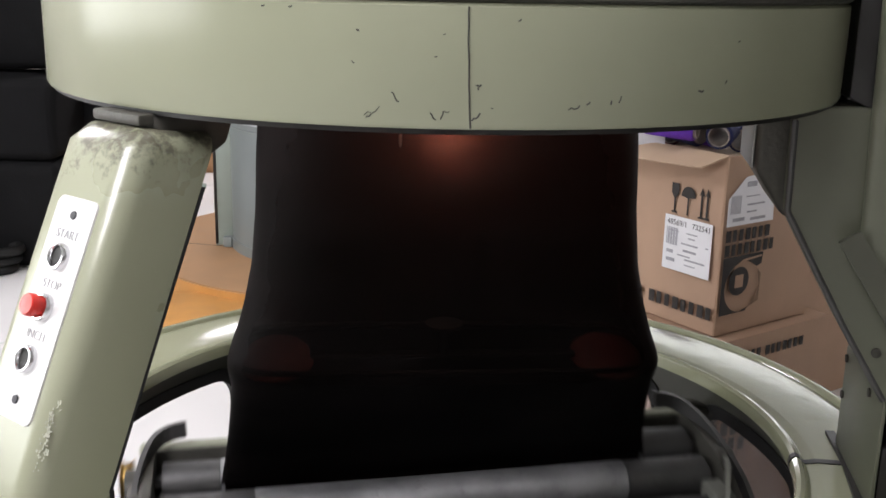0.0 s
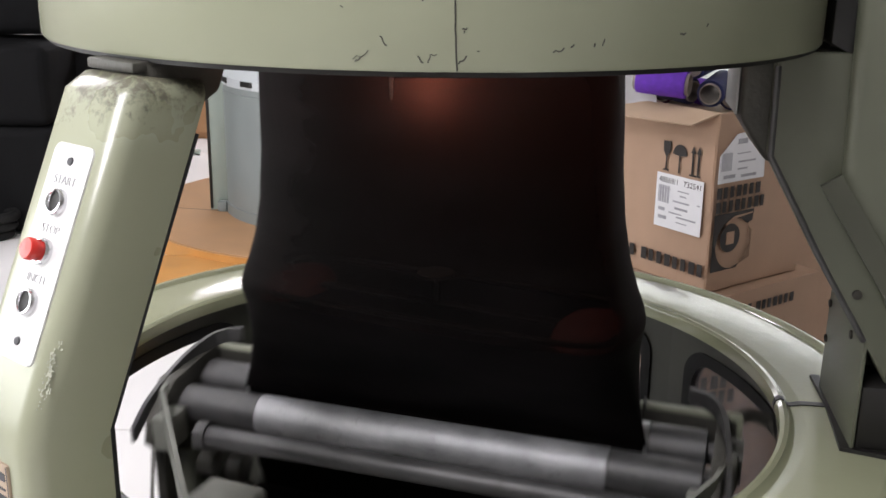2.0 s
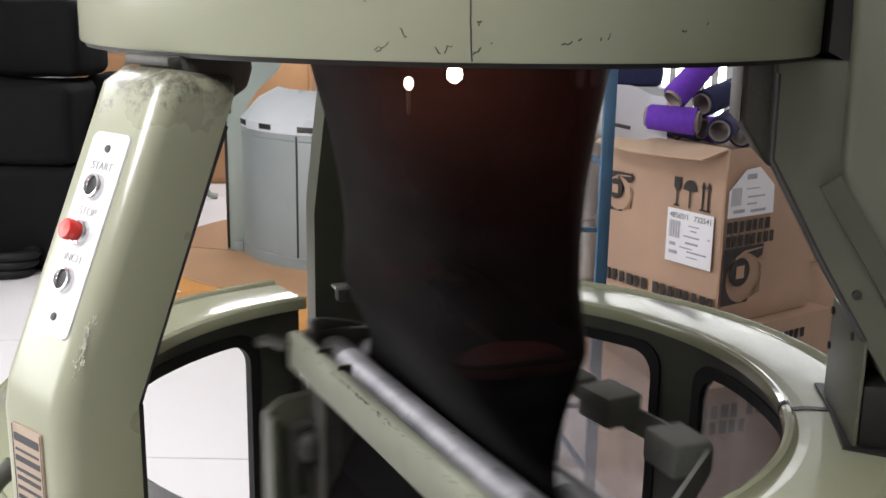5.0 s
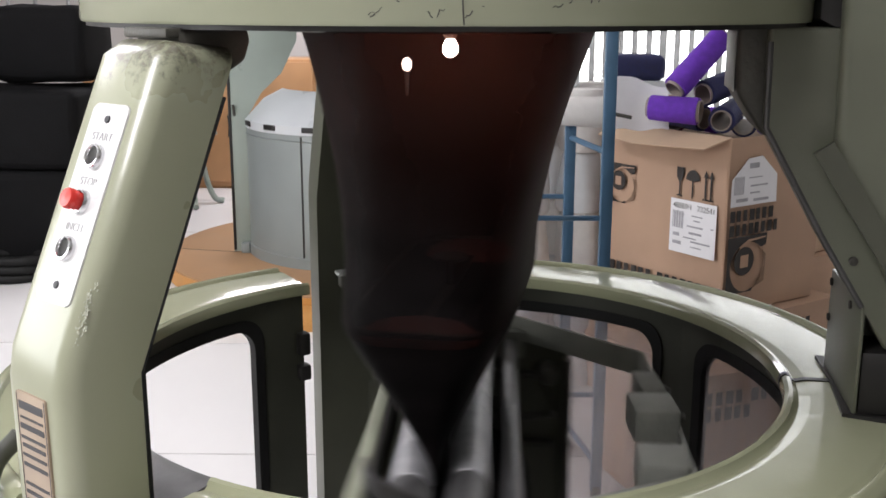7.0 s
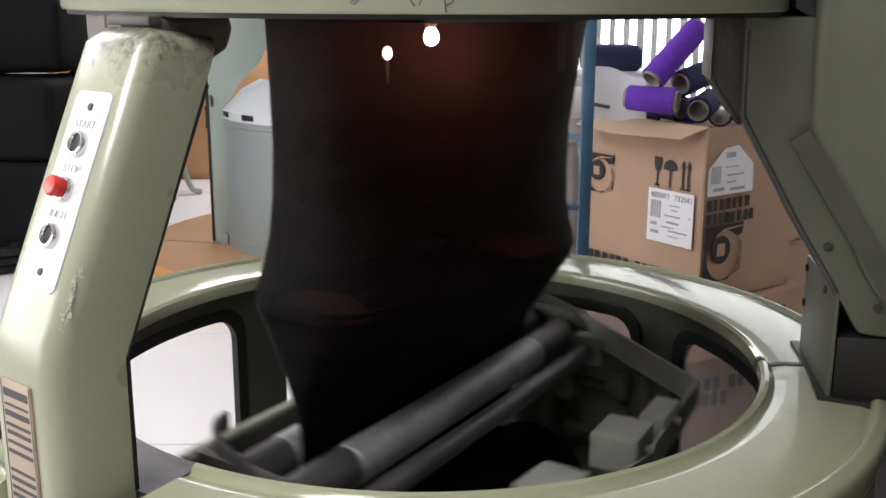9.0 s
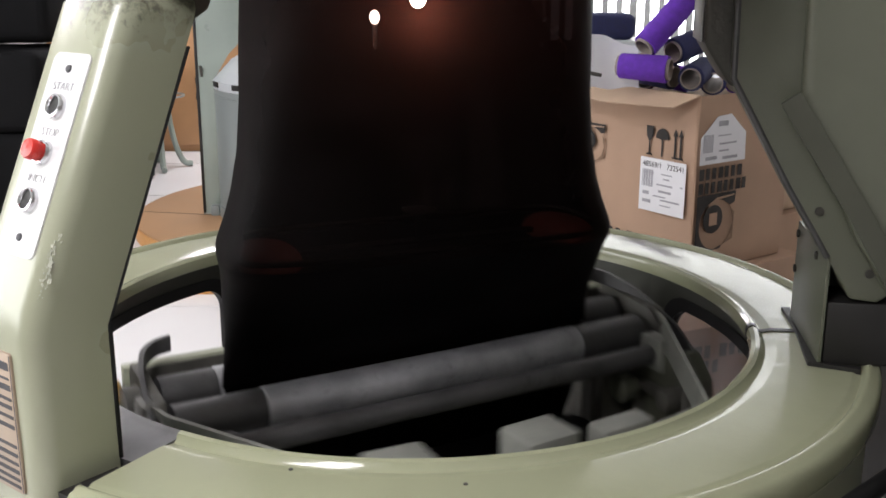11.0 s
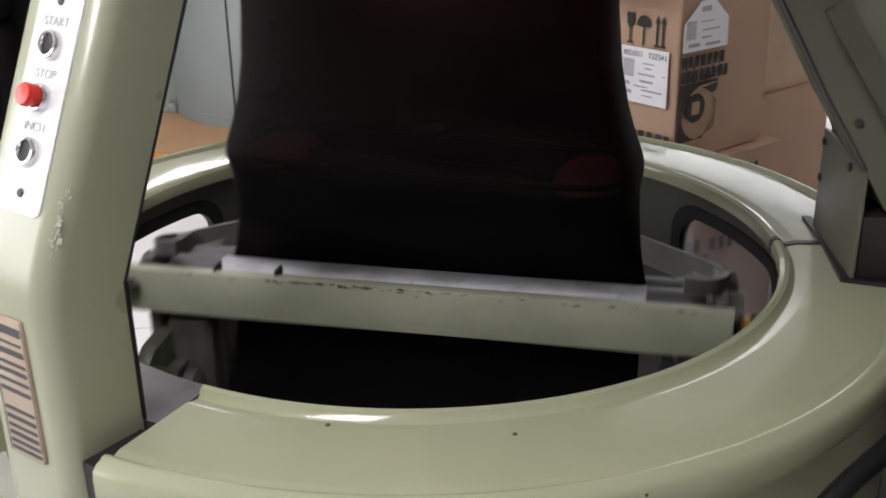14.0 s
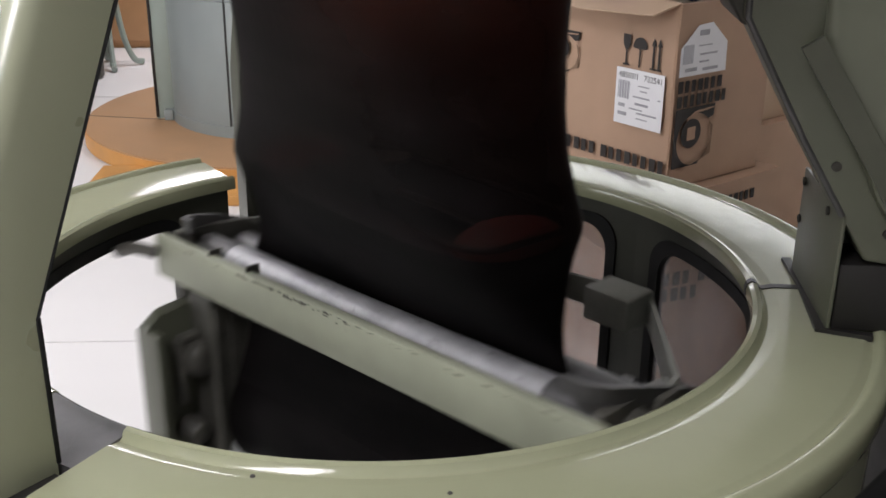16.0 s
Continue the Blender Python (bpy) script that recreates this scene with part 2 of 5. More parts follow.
FABRIC_DENSE = fabric_material("black_knit_doubled", (0.0, 0.0, 0.0, 1), (0.0, 0.0, 0.0, 1))


def glow_material(name, color, strength):
    m = bpy.data.materials.new(name)
    m.use_nodes = True
    b = m.node_tree.nodes["Principled BSDF"]
    b.inputs["Base Color"].default_value = (0.8, 0.8, 0.8, 1)
    b.inputs["Emission Color"].default_value = (*color, 1)
    b.inputs["Emission Strength"].default_value = strength
    return m


BULB = glow_material("lit_bulb", (1.0, 0.78, 0.60), 800)
GLINT_LIT = glow_material("lit_glint", (1.0, 0.80, 0.66), 110)
DAYLIT = glow_material("daylit_blind", (0.98, 0.99, 1.0), 4.8)
TUBE = glow_material("lit_tube", (1.0, 0.97, 0.93), 6)


# ---- building helpers ----
def part(name, bm, mat, parent=None, label="", smooth=True, kind=""):
    me = bpy.data.meshes.new(name)
    bmesh.ops.recalc_face_normals(bm, faces=bm.faces)
    bm.to_mesh(me)
    bm.free()
    me.materials.append(mat)
    ob = new(name, me)
    if smooth:
        me.polygons.foreach_set("use_smooth", [True] * len(me.polygons))
        me.set_sharp_from_angle(angle=radians(38))
    if parent:
        ob.parent = parent
    if label:
        tagged(ob, label)
    if kind:
        tagged(ob, kind=kind)
    return ob


def box(size, at=(0, 0, 0), bevel=0.004, seg=2, turn=None, bm=None):
    bm = bm or bmesh.new()
    r = bmesh.ops.create_cube(bm, size=1.0)
    vs = r["verts"]
    for v in vs:
        v.co = Vector((v.co.x * size[0], v.co.y * size[1], v.co.z * size[2]))
    if bevel:
        es = list({e for v in vs for e in v.link_edges})
        g = bmesh.ops.bevel(bm, geom=es, offset=bevel, segments=seg, affect="EDGES", profile=0.5)
        vs = list({v for f in g["faces"] for v in f.verts} | {v for v in vs if v.is_valid})
    m = Matrix.Translation(at) @ (turn or Matrix())
    for v in vs:
        v.co = m @ v.co
    return bm


def lathe(profile, a0=0.0, a1=360.0, n=96, bm=None, close=True):
    """Turn a closed (r, z) outline about the z axis, from a0 to a1 degrees."""
    bm = bm or bmesh.new()
    full = abs(a1 - a0) >= 359.9
    rings = []
    for i in range(n if full else n + 1):
        a = radians(a0 + (a1 - a0) * i / n)
        rings.append([bm.verts.new((r * math.cos(a), r * math.sin(a), z)) for r, z in profile])
    k = len(profile)
    for i in range(n):
        p, q = rings[i], rings[(i + 1) % len(rings)]
        for j in range(k if close else k - 1):
            bm.faces.new((p[j], p[(j + 1) % k], q[(j + 1) % k], q[j]))
    if not full and close:
        bm.faces.new(rings[0])
        bm.faces.new(rings[-1][::-1])
    return bm


def spin_y(profile, x0=0.0, n=32):
    """Turn an open (x, r) outline about the x axis, capped."""
    bm = bmesh.new()
    rings = []
    for x, r in profile:
        rings.append([bm.verts.new((x + x0, r * math.cos(2 * math.pi * i / n), r * math.sin(2 * math.pi * i / n))) for i in range(n)])
    for p, q in zip(rings, rings[1:]):
        for i in range(n):
            bm.faces.new((p[i], p[(i + 1) % n], q[(i + 1) % n], q[i]))
    bm.faces.new(rings[0])
    bm.faces.new(rings[-1][::-1])
    return bm


def moved(bm, m):
    for v in bm.verts:
        v.co = m @ v.co
    return bm


def prism(outline, half0, half1, bevel=0.0, seg=3, pick=None):
    """An (a, b) outline in the x-z plane, drawn from y = half0 to half1; edges that pick() names are bevelled."""
    bm = bmesh.new()
    lo = [bm.verts.new((a, half0, b)) for a, b in outline]
    hi = [bm.verts.new((a, half1, b)) for a, b in outline]
    bm.faces.new(lo)
    bm.faces.new(hi[::-1])
    k = len(outline)
    for i in range(k):
        bm.faces.new((lo[i], hi[i], hi[(i + 1) % k], lo[(i + 1) % k]))
    if bevel:
        es = [e for e in bm.edges if pick is None or pick(e)]
        bmesh.ops.bevel(bm, geom=es, offset=bevel, segments=seg, affect="EDGES", profile=0.5)
    return bm


def sweep(points, rad, n=10, bm=None):
    """A round rod along points."""
    bm = bm or bmesh.new()
    pts = [Vector(p) for p in points]
    rings = []
    for i, p in enumerate(pts):
        d = (pts[min(i + 1, len(pts) - 1)] - pts[max(i - 1, 0)]).normalized()
        a = d.cross(Vector((0, 0, 1)))
        if a.length < 0.05:
            a = d.cross(Vector((1, 0, 0)))
        a.normalize()
        b = d.cross(a)
        rings.append([bm.verts.new(p + rad * (a * math.cos(2 * math.pi * j / n) + b * math.sin(2 * math.pi * j / n))) for j in range(n)])
    for p, q in zip(rings, rings[1:]):
        for j in range(n):
            bm.faces.new((p[j], p[(j + 1) % n], q[(j + 1) % n], q[j]))
    bm.faces.new(rings[0])
    bm.faces.new(rings[-1][::-1])
    return bm


def strap(points, width, thick, up=(0, 0, 1)):
    """A flat bar along points, its width along up."""
    bm = bmesh.new()
    pts = [Vector(p) for p in points]
    up = Vector(up).normalized()
    rings = []
    for i, p in enumerate(pts):
        d = (pts[min(i + 1, len(pts) - 1)] - pts[max(i - 1, 0)]).normalized()
        s = d.cross(up).normalized() * thick / 2
        u = up * width / 2
        rings.append([bm.verts.new(p + s + u), bm.verts.new(p - s + u), bm.verts.new(p - s - u), bm.verts.new(p + s - u)])
    for p, q in zip(rings, rings[1:]):
        for j in range(4):
            bm.faces.new((p[j], p[(j + 1) % 4], q[(j + 1) % 4], q[j]))
    bm.faces.new(rings[0])
    bm.faces.new(rings[-1][::-1])
    return bm


def smooth_path(points, n=6):
    """More points on a curve through the given ones."""
    p = [Vector(q) for q in points]
    p = [p[0] * 2 - p[1]] + p + [p[-1] * 2 - p[-2]]
    res = []
    for i in range(1, len(p) - 2):
        for k in range(n):
            t = k / n
            a, b, c, d = p[i - 1:i + 3]
            res.append(0.5 * (2 * b + (c - a) * t + (2 * a - 5 * b + 4 * c - d) * t * t + (3 * b - a - 3 * c + d) * t ** 3))
    return res + [p[-2]]


def letters(text, size, m, mat, parent, name="lettering", label="", thin=0.0):
    cu = bpy.data.curves.new(name, "FONT")
    cu.body, cu.size, cu.align_x, cu.align_y = text, size, "CENTER", "CENTER"
    cu.extrude, cu.offset = 0.0004, thin
    tmp = new("tmp", cu)
    bpy.context.view_layer.update()
    me = bpy.data.meshes.new_from_object(tmp.evaluated_get(bpy.context.evaluated_depsgraph_get()))
    bpy.data.objects.remove(tmp)
    bpy.data.curves.remove(cu)
    me.materials.clear()
    me.materials.append(mat)
    me.transform(m)
    ob = new(name, me)
    ob.parent = parent
    if label:
        tagged(ob, label)
    return ob


def rounded(w, h, r, n=6):
    res = []
    for cx, cy, a in ((w / 2 - r, h / 2 - r, 0), (-w / 2 + r, h / 2 - r, 90), (-w / 2 + r, -h / 2 + r, 180), (w / 2 - r, -h / 2 + r, 270)):
        for i in range(n + 1):
            t = radians(a + 90 * i / n)
            res.append((cx + r * math.cos(t), cy + r * math.sin(t)))
    return res


def slab(outline, thick, m=None, bevel=0.0):
    """A flat plate: an (x, y) outline with its top at z = thick."""
    bm = bmesh.new()
    lo = [bm.verts.new((x, y, 0)) for x, y in outline]
    hi = [bm.verts.new((x, y, thick)) for x, y in outline]
    bm.faces.new(lo[::-1])
    top = bm.faces.new(hi)
    k = len(outline)
    for i in range(k):
        bm.faces.new((lo[i], lo[(i + 1) % k], hi[(i + 1) % k], hi[i]))
    if bevel:
        bmesh.ops.bevel(bm, geom=list(top.edges), offset=bevel, segments=2, affect="EDGES", profile=0.5)
    return moved(bm, m) if m else bm


def disc(r, n=32):
    return [(r * math.cos(2 * math.pi * i / n), r * math.sin(2 * math.pi * i / n)) for i in range(n)]


# ---- the room ----
FLOOR_HALF = 9.0
floor = part("floor", box((2 * FLOOR_HALF, 2 * FLOOR_HALF, 0.1), (0, 0, -0.05), 0), FLOOR, smooth=False)
tagged(floor, "pale grey-white vinyl workshop floor", "floor", kind="structure")
for i in range(9):
    y = 0.45 + 1.2 * (i - 2)
    part("seam", box((2 * FLOOR_HALF, 0.006, 0.003), (0, y, 0.0018), 0), SEAM, floor, smooth=False)
for name, size, at in (("wall_north", (18, 0.2, 3.4), (0, 8.1, 1.7)), ("wall_south", (18, 0.2, 3.4), (0, -6.1, 1.7)),
                       ("wall_east", (0.2, 14, 3.4), (6.1, 1, 1.7)), ("wall_west", (0.2, 14, 3.4), (-4.6, 1, 1.7))):
    tagged(part(name, box(size, at, 0), WALL, smooth=False), "plain pale painted workshop wall", "wall", kind="structure")
tagged(part("ceiling", box((18, 18, 0.2), (0, 0, 3.3), 0), CEIL, smooth=False), "white painted workshop ceiling", "ceiling", kind="structure")


def ceiling_light(x, y, length, power, turned=0.0):
    e = new("ceiling_light")
    e.location = (x, y, 3.14)
    e.rotation_euler = (0, 0, radians(turned))
    part("housing", box((length + 0.08, 0.62, 0.05), (0, 0, 0.03), 0.008), PANEL, e)
    for k in (-0.19, 0.0, 0.19):
        part("tube", moved(spin_y([(-length / 2, 0.018), (length / 2, 0.018)], 0, 12), Matrix.Translation((0, k, -0.018))), TUBE, e, "glowing fluorescent tube")
    tagged(e, "white fluorescent batten light under the ceiling", "ceiling light", "ceiling lights")
    la = bpy.data.lights.new("tube_light", "AREA")
    la.shape, la.size, la.size_y, la.energy, la.color = "RECTANGLE", length, 0.6, power, (0.975, 0.945, 1.0)
    lo = new("tube_light", la)
    lo.matrix_world = pose(x, y, 3.08, 0, 0, turned)
    return e


# out of view, placed by brightness; the last is fill added for the cartons
for x, y, p in ((-0.95, -1.75, 80), (-2.5, 1.9, 84), (-1.0, 6.3, 95), (3.6, 3.4, 16), (3.8, -1.2, 5)):
    ceiling_light(x, y, 1.5, p, 0 if y > 0 else 90)

# daylight through the west window
wl = bpy.data.lights.new("window_light", "AREA")
wl.shape, wl.size, wl.size_y, wl.energy, wl.color = "RECTANGLE", 3.4, 1.7, 125, (0.98, 0.99, 1.0)
new("window_light", wl).matrix_world = look((-4.44, -0.6, 1.85), (0, -0.6, 1.55))
west = new("window_2")
tagged(west, "wide daylit window in the side wall", "window", kind="structure")
for y in (-2.35, -0.6, 1.15):
    part("window_frame", box((0.06, 0.06, 1.8), (-4.47, y, 1.85), 0.006), PALE_COVER, west)
for z in (0.97, 2.73):
    part("window_frame", box((0.06, 3.56, 0.06), (-4.47, -0.6, z), 0.006), PALE_COVER, west)

# ---- the knitting machine ----
RING_Z = 0.93
LEGS = (231.0, 351.0, 111.0)
LEG_OUT = [(0.478, 1.468), (0.560, 1.478), (0.588, 1.462), (0.735, 1.135), (0.742, 1.10), (0.742, 0.0), (0.640, 0.0), (0.640, 1.10)]


def leg_mesh(half=0.066):
    def outer(e):
        a, b = e.verts[0].co, e.verts[1].co
        mid = (a + b) / 2
        along = abs(a.y - b.y) < 1e-6
        return along and mid.x > 0.5 and mid.z > 0.01 and not (abs(mid.x - 0.64) < 0.003) and not (mid.z < 1.46 and mid.z > 1.1 and mid.x < 0.60 and mid.x < 0.478 + (1.468 - mid.z) * 0.6)
    return prism(LEG_OUT, -half, half, 0.026, 4, outer)


def at_angle(deg):
    return Matrix.Rotation(radians(deg), 4, "Z")


RING = [(0.5505, 0.912), (0.5490, 0.924), (0.5515, 0.933), (0.5575, 0.937), (0.5640, 0.935), (0.5685, 0.928), (0.5730, 0.9255), (0.5790, 0.9265),
        (0.5880, 0.9287), (0.5910, 0.9290), (0.645, 0.9290), (0.6970, 0.9290), (0.700, 0.9287), (0.7060, 0.9260), (0.7105, 0.9262), (0.7150, 0.9320), (0.7190, 0.9345), (0.7240, 0.9340), (0.7275, 0.9310), (0.7330, 0.9300), (0.7390, 0.9240),
        (0.7405, 0.912), (0.7405, 0.892), (0.7370, 0.884), (0.7290, 0.881), (0.7290, 0.872), (0.715, 0.870), (0.712, 0.905), (0.575, 0.908)]


def guard_panel(a0, a1, z0, z1, w0, w1, wz0, wz1, rc, rad=0.578, thick=0.012, hole=None):
    """A curved sheet from a0 to a1 degrees with a round-cornered window; or, with hole, a strip round that window."""
    ac, zc = (w0 + w1) / 2, (wz0 + wz1) / 2
    s = radians(1) * rad
    inner = [(x / s + ac, y + zc) for x, y in rounded(abs(w1 - w0) * s, wz1 - wz0, rc, 8)]
    # more points along the straight sides
    dense = []
    for i, p in enumerate(inner):
        q = inner[(i + 1) % len(inner)]
        n = max(1, int(max(abs(p[0] - q[0]) / 3.0, abs(p[1] - q[1]) / 0.1)))
        dense += [(p[0] + (q[0] - p[0]) * k / n, p[1] + (q[1] - p[1]) * k / n) for k in range(n)]
    if hole:
        outer = []
        for a, z in dense:
            dx, dz = (a - ac) * s, z - zc
            hw, hh = abs(w1 - w0) * s / 2, (wz1 - wz0) / 2
            outer.append((ac + dx * (hw - hole) / hw / s, zc + dz * (hh - hole) / hh))
    else:
        outer = []
        for a, z in dense:
            dx, dz = (a - ac) * s, z - zc
            k = min((((a1 if dx > 0 else a0) - ac) * s / dx) if abs(dx) > 1e-6 else 1e9, (((z1 if dz > 0 else z0) - zc) / dz) if abs(dz) > 1e-6 else 1e9)
            outer.append((ac + dx * k / s, zc + dz * k))
        for ca, cz in ((a0, z0), (a0, z1), (a1, z0), (a1, z1)):
            j = min(range(len(outer)), key=lambda i: abs((outer[i][0] - ca) * s) + abs(outer[i][1] - cz))
            outer[j] = (ca, cz)
    bm = bmesh.new()
    grid = []
    for r in (rad - thick / 2, rad + thick / 2):
        grid.append([[bm.verts.new((r * math.cos(radians(a)), r * math.sin(radians(a)), z)) for a, z in loop] for loop in (dense, outer)])
    n = len(dense)
    for i in range(n):
        j = (i + 1) % n
        for g in grid:
            bm.faces.new((g[0][i], g[0][j], g[1][j], g[1][i]))
        for k in (0, 1):
            bm.faces.new((grid[0][k][i], grid[0][k][j], grid[1][k][j], grid[1][k][i]))
    return bm


def curved_pane(w0, w1, z0, z1, rad):
    bm = bmesh.new()
    rows = []
    for i in range(17):
        a = radians(w0 + (w1 - w0) * i / 16)
        rows.append([bm.verts.new((r * math.cos(a), r * math.sin(a), z)) for r, z in ((rad, z0), (rad, z1), (rad + 0.003, z1), (rad + 0.003, z0))])
    for p, q in zip(rows, rows[1:]):
        for j in range(4):
            bm.faces.new((p[j], p[(j + 1) % 4], q[(j + 1) % 4], q[j]))
    bm.faces.new(rows[0])
    bm.faces.new(rows[-1][::-1])
    return bm


def machine_frame(parent, paint, worn, legs, near=True):
    """Bed ring, three bent legs and brackets, shared by both machines."""
    for i, d in enumerate(legs):
        # near machine: rear and right legs get the paint with shade in it
        part("leg", moved(leg_mesh(), at_angle(d)), worn if i == 0 else (SHADED_PAINT if near else paint), parent, "bent sage-painted leg, chipped at the top" if i == 0 and near else "")
        shape = [(0.438, 1.492), (0.440, 1.395), (0.480, 1.335), (0.54, 1.34), (0.55, 1.492)] if i == 1 else [(0.440, 1.492), (0.436, 1.474), (0.446, 1.450), (0.475, 1.436), (0.53, 1.44), (0.55, 1.492)]
        part("bracket", moved(prism(shape, -0.120 if i == 1 and near else -0.045, 0.045, 0.008, 3), at_angle(d)), CAST, parent, "dark cast bracket")
        part("shim", moved(box((0.075, 0.085, 0.012), (0.525, 0.0, 1.486), 0.003), at_angle(d)), CAST, parent)


machine = new("knitting_machine")
tagged(machine, "sage-green circular knitting machine with chipped paint", "machine")
machine_frame(machine, GREEN, GREEN_WORN, LEGS)

# drum cover round the needle bed, with the bed plate above
DRUM_R, DRUM_Z = 0.548, 1.494
part("drum_cover", lathe([(DRUM_R, DRUM_Z + 0.002), (DRUM_R + 0.002, DRUM_Z + 0.006), (DRUM_R + 0.002, 1.612), (DRUM_R - 0.004, 1.618), (DRUM_R - 0.012, 1.618), (DRUM_R - 0.012, DRUM_Z + 0.002)], 0, 360, 160),
     GREEN, machine, "sage-painted sheet steel drum cover with scratches")
part("bed_plate", lathe([(0.27, DRUM_Z + 0.012), (0.27, DRUM_Z - 0.004), (DRUM_R - 0.006, DRUM_Z - 0.004), (DRUM_R - 0.006, DRUM_Z + 0.012)], 0, 360, 96), BLACK, machine, "black underside plate")
part("cam_ring", lathe([(0.28, 1.60), (0.28, 1.66), (DRUM_R - 0.02, 1.66), (DRUM_R + 0.004, 1.645), (DRUM_R + 0.004, 1.619), (DRUM_R - 0.03, 1.60)], 0, 360, 120), CAST, machine, "dark oily cam ring")
for i in range(48):
    a = 180 + 180 * (i + 0.5) / 48
    part("cam_bolt", moved(box((0.02, 0.022, 0.024), (DRUM_R - 0.02, 0, 1.668), 0.003, 1), at_angle(a)), STEEL_DARK if i % 3 else CAST, machine)
part("needle_cylinder", lathe([(0.249, 1.48), (0.249, 1.70), (0.262, 1.70), (0.262, 1.48)], 0, 360, 96), CAST, machine, "dark needle cylinder")
# hairline crack, chips and scratches on the cover
rng = random.Random(4)
crack = [((DRUM_R + 0.0024) * math.cos(radians(-88.05 + 0.45 * (k / 14) ** 2 + rng.uniform(-0.05, 0.05))),
          (DRUM_R + 0.0024) * math.sin(radians(-88.05 + 0.45 * (k / 14) ** 2)), 1.612 - 0.1145 * k / 14) for k in range(15)]
part("crack", sweep(crack, 0.0009, 5), CHIP, machine, "hairline crack in the paint")


def drum_mark(deg, z, long_, slope, thick=0.0011):
    pts = []
    for k in range(5):
        u = (k / 4 - 0.5) * long_
        bend = 0.12 * long_ * math.sin(k * 1.9)
        a = radians(deg) + u * math.cos(radians(slope)) / DRUM_R
        pts.append(((DRUM_R + 0.0022) * math.cos(a), (DRUM_R + 0.0022) * math.sin(a), z + u * math.sin(radians(slope)) + bend))
    part("scratch", sweep(pts, thick, 5), CHIP, machine)


for dg, z, ln, sl, th in ((-95.2, 1.5255, 0.015, -55, 0.0011), (-97.6, 1.511, 0.020, 25, 0.0007), (-97.9, 1.507, 0.007, 30, 0.001), (-91.4, 1.508, 0.011, -50, 0.0012),
                          (-90.5, 1.509, 0.009, 70, 0.001), (-90.1, 1.513, 0.008, 0, 0.0007), (-87.1, 1.508, 0.012, 40, 0.0013), (-86.9, 1.5385, 0.006, 10, 0.0013),
                          (-86.95, 1.5355, 0.003, -80, 0.0012), (-77.0, 1.517, 0.014, 14, 0.0011), (-75.5, 1.5215, 0.005, 40, 0.0012), (-73.0, 1.522, 0.004, 80, 0.0014),
                          (-72.0, 1.5245, 0.008, 70, 0.0010), (-62.0, 1.531, 0.008, 0, 0.0015), (-58.5, 1.539, 0.004, 60, 0.0011), (-99.0, 1.588, 0.003, 0, 0.0016),
                          (-109.0, 1.608, 0.004, 20, 0.0012), (-106.0, 1.608, 0.004, 20, 0.0013), (-83.0, 1.6, 0.004, 40, 0.001), (-85.5, 1.517, 0.003, 0, 0.0008),
                          (-90.4, 1.586, 0.003, 20, 0.0007), (-91.2, 1.565, 0.003, 20, 0.0008), (-57.0, 1.58, 0.003, 30, 0.001), (-99.5, 1.558, 0.004, -30, 0.0008)):
    drum_mark(dg, z, ln * 0.85, sl, th * 0.62)

# the ring table in three segments with dark joints at the legs
part("ring_table", lathe(RING, 238.4, 350.6, 110), GLOSS, machine, "glossy sage ring table segment, front")
part("ring_table", lathe(RING, 351.9, 459.5, 110), GLOSS, machine, "glossy sage ring table segment")
part("ring_table", lathe(RING, 122.6, 224.5, 100), GLOSS, machine, "glossy sage ring table segment")
part("joint", lathe([(r - 0.001, z + (0.0016 if z > 0.9 else 0)) for r, z in RING], 350.6, 351.9, 3), BLACK, machine, "black joint strip")
part("joint_plate", lathe([(0.5505, 0.906), (0.549, 0.924), (0.5515, 0.932), (0.557, 0.9355), (0.563, 0.933), (0.569, 0.929), (0.639, 0.9275), (0.639, 0.906)], 224.5, 238.5, 16), STEEL_DARK, machine, "bare grey joint plate")
# black filler put in for the dark gap where the leg stands in the ring
for d, t0, t1 in ((231, 0.066, 0.090),):
    part("gap_filler", moved(prism([(0.645, 0.86), (0.724, 0.86), (0.724, 0.921), (0.645, 0.921)], t0, t1), at_angle(d)), BLACK, machine)
# specks on the ring
for px, py in ((-0.143, -0.568), (0.062, -0.607), (0.176, -0.732)):
    part("speck", lathe([(0.0001, 0), (0.0032 if py > -0.61 and py < -0.5 else 0.0018, 0), (0.002, 0.0016), (0.0001, 0.002)], 0, 360, 10), CHIP, machine).location = (px, py, 0.9288)
# front apron
part("apron", lathe([(0.717, 0.10), (0.717, 0.877), (0.7275, 0.877), (0.7275, 0.10)], 239, 350, 100), GREEN, machine, "sage sheet apron under the front ring")

part("apron", lathe([(0.717, 0.10), (0.717, 0.877), (0.7275, 0.877), (0.7275, 0.10)], 204, 224.6, 24), GREEN, machine, "sage sheet apron beside the leg")

# window guards under the rear segments
GUARDS = ((-11.5, 34.0, -8.0, 29.0, True), (34.0, 97.5, 39.6, 88.0, True), (123.4, 183.0, 134.0, 177.0, False), (183.0, 222.0, 189.0, 217.0, False))
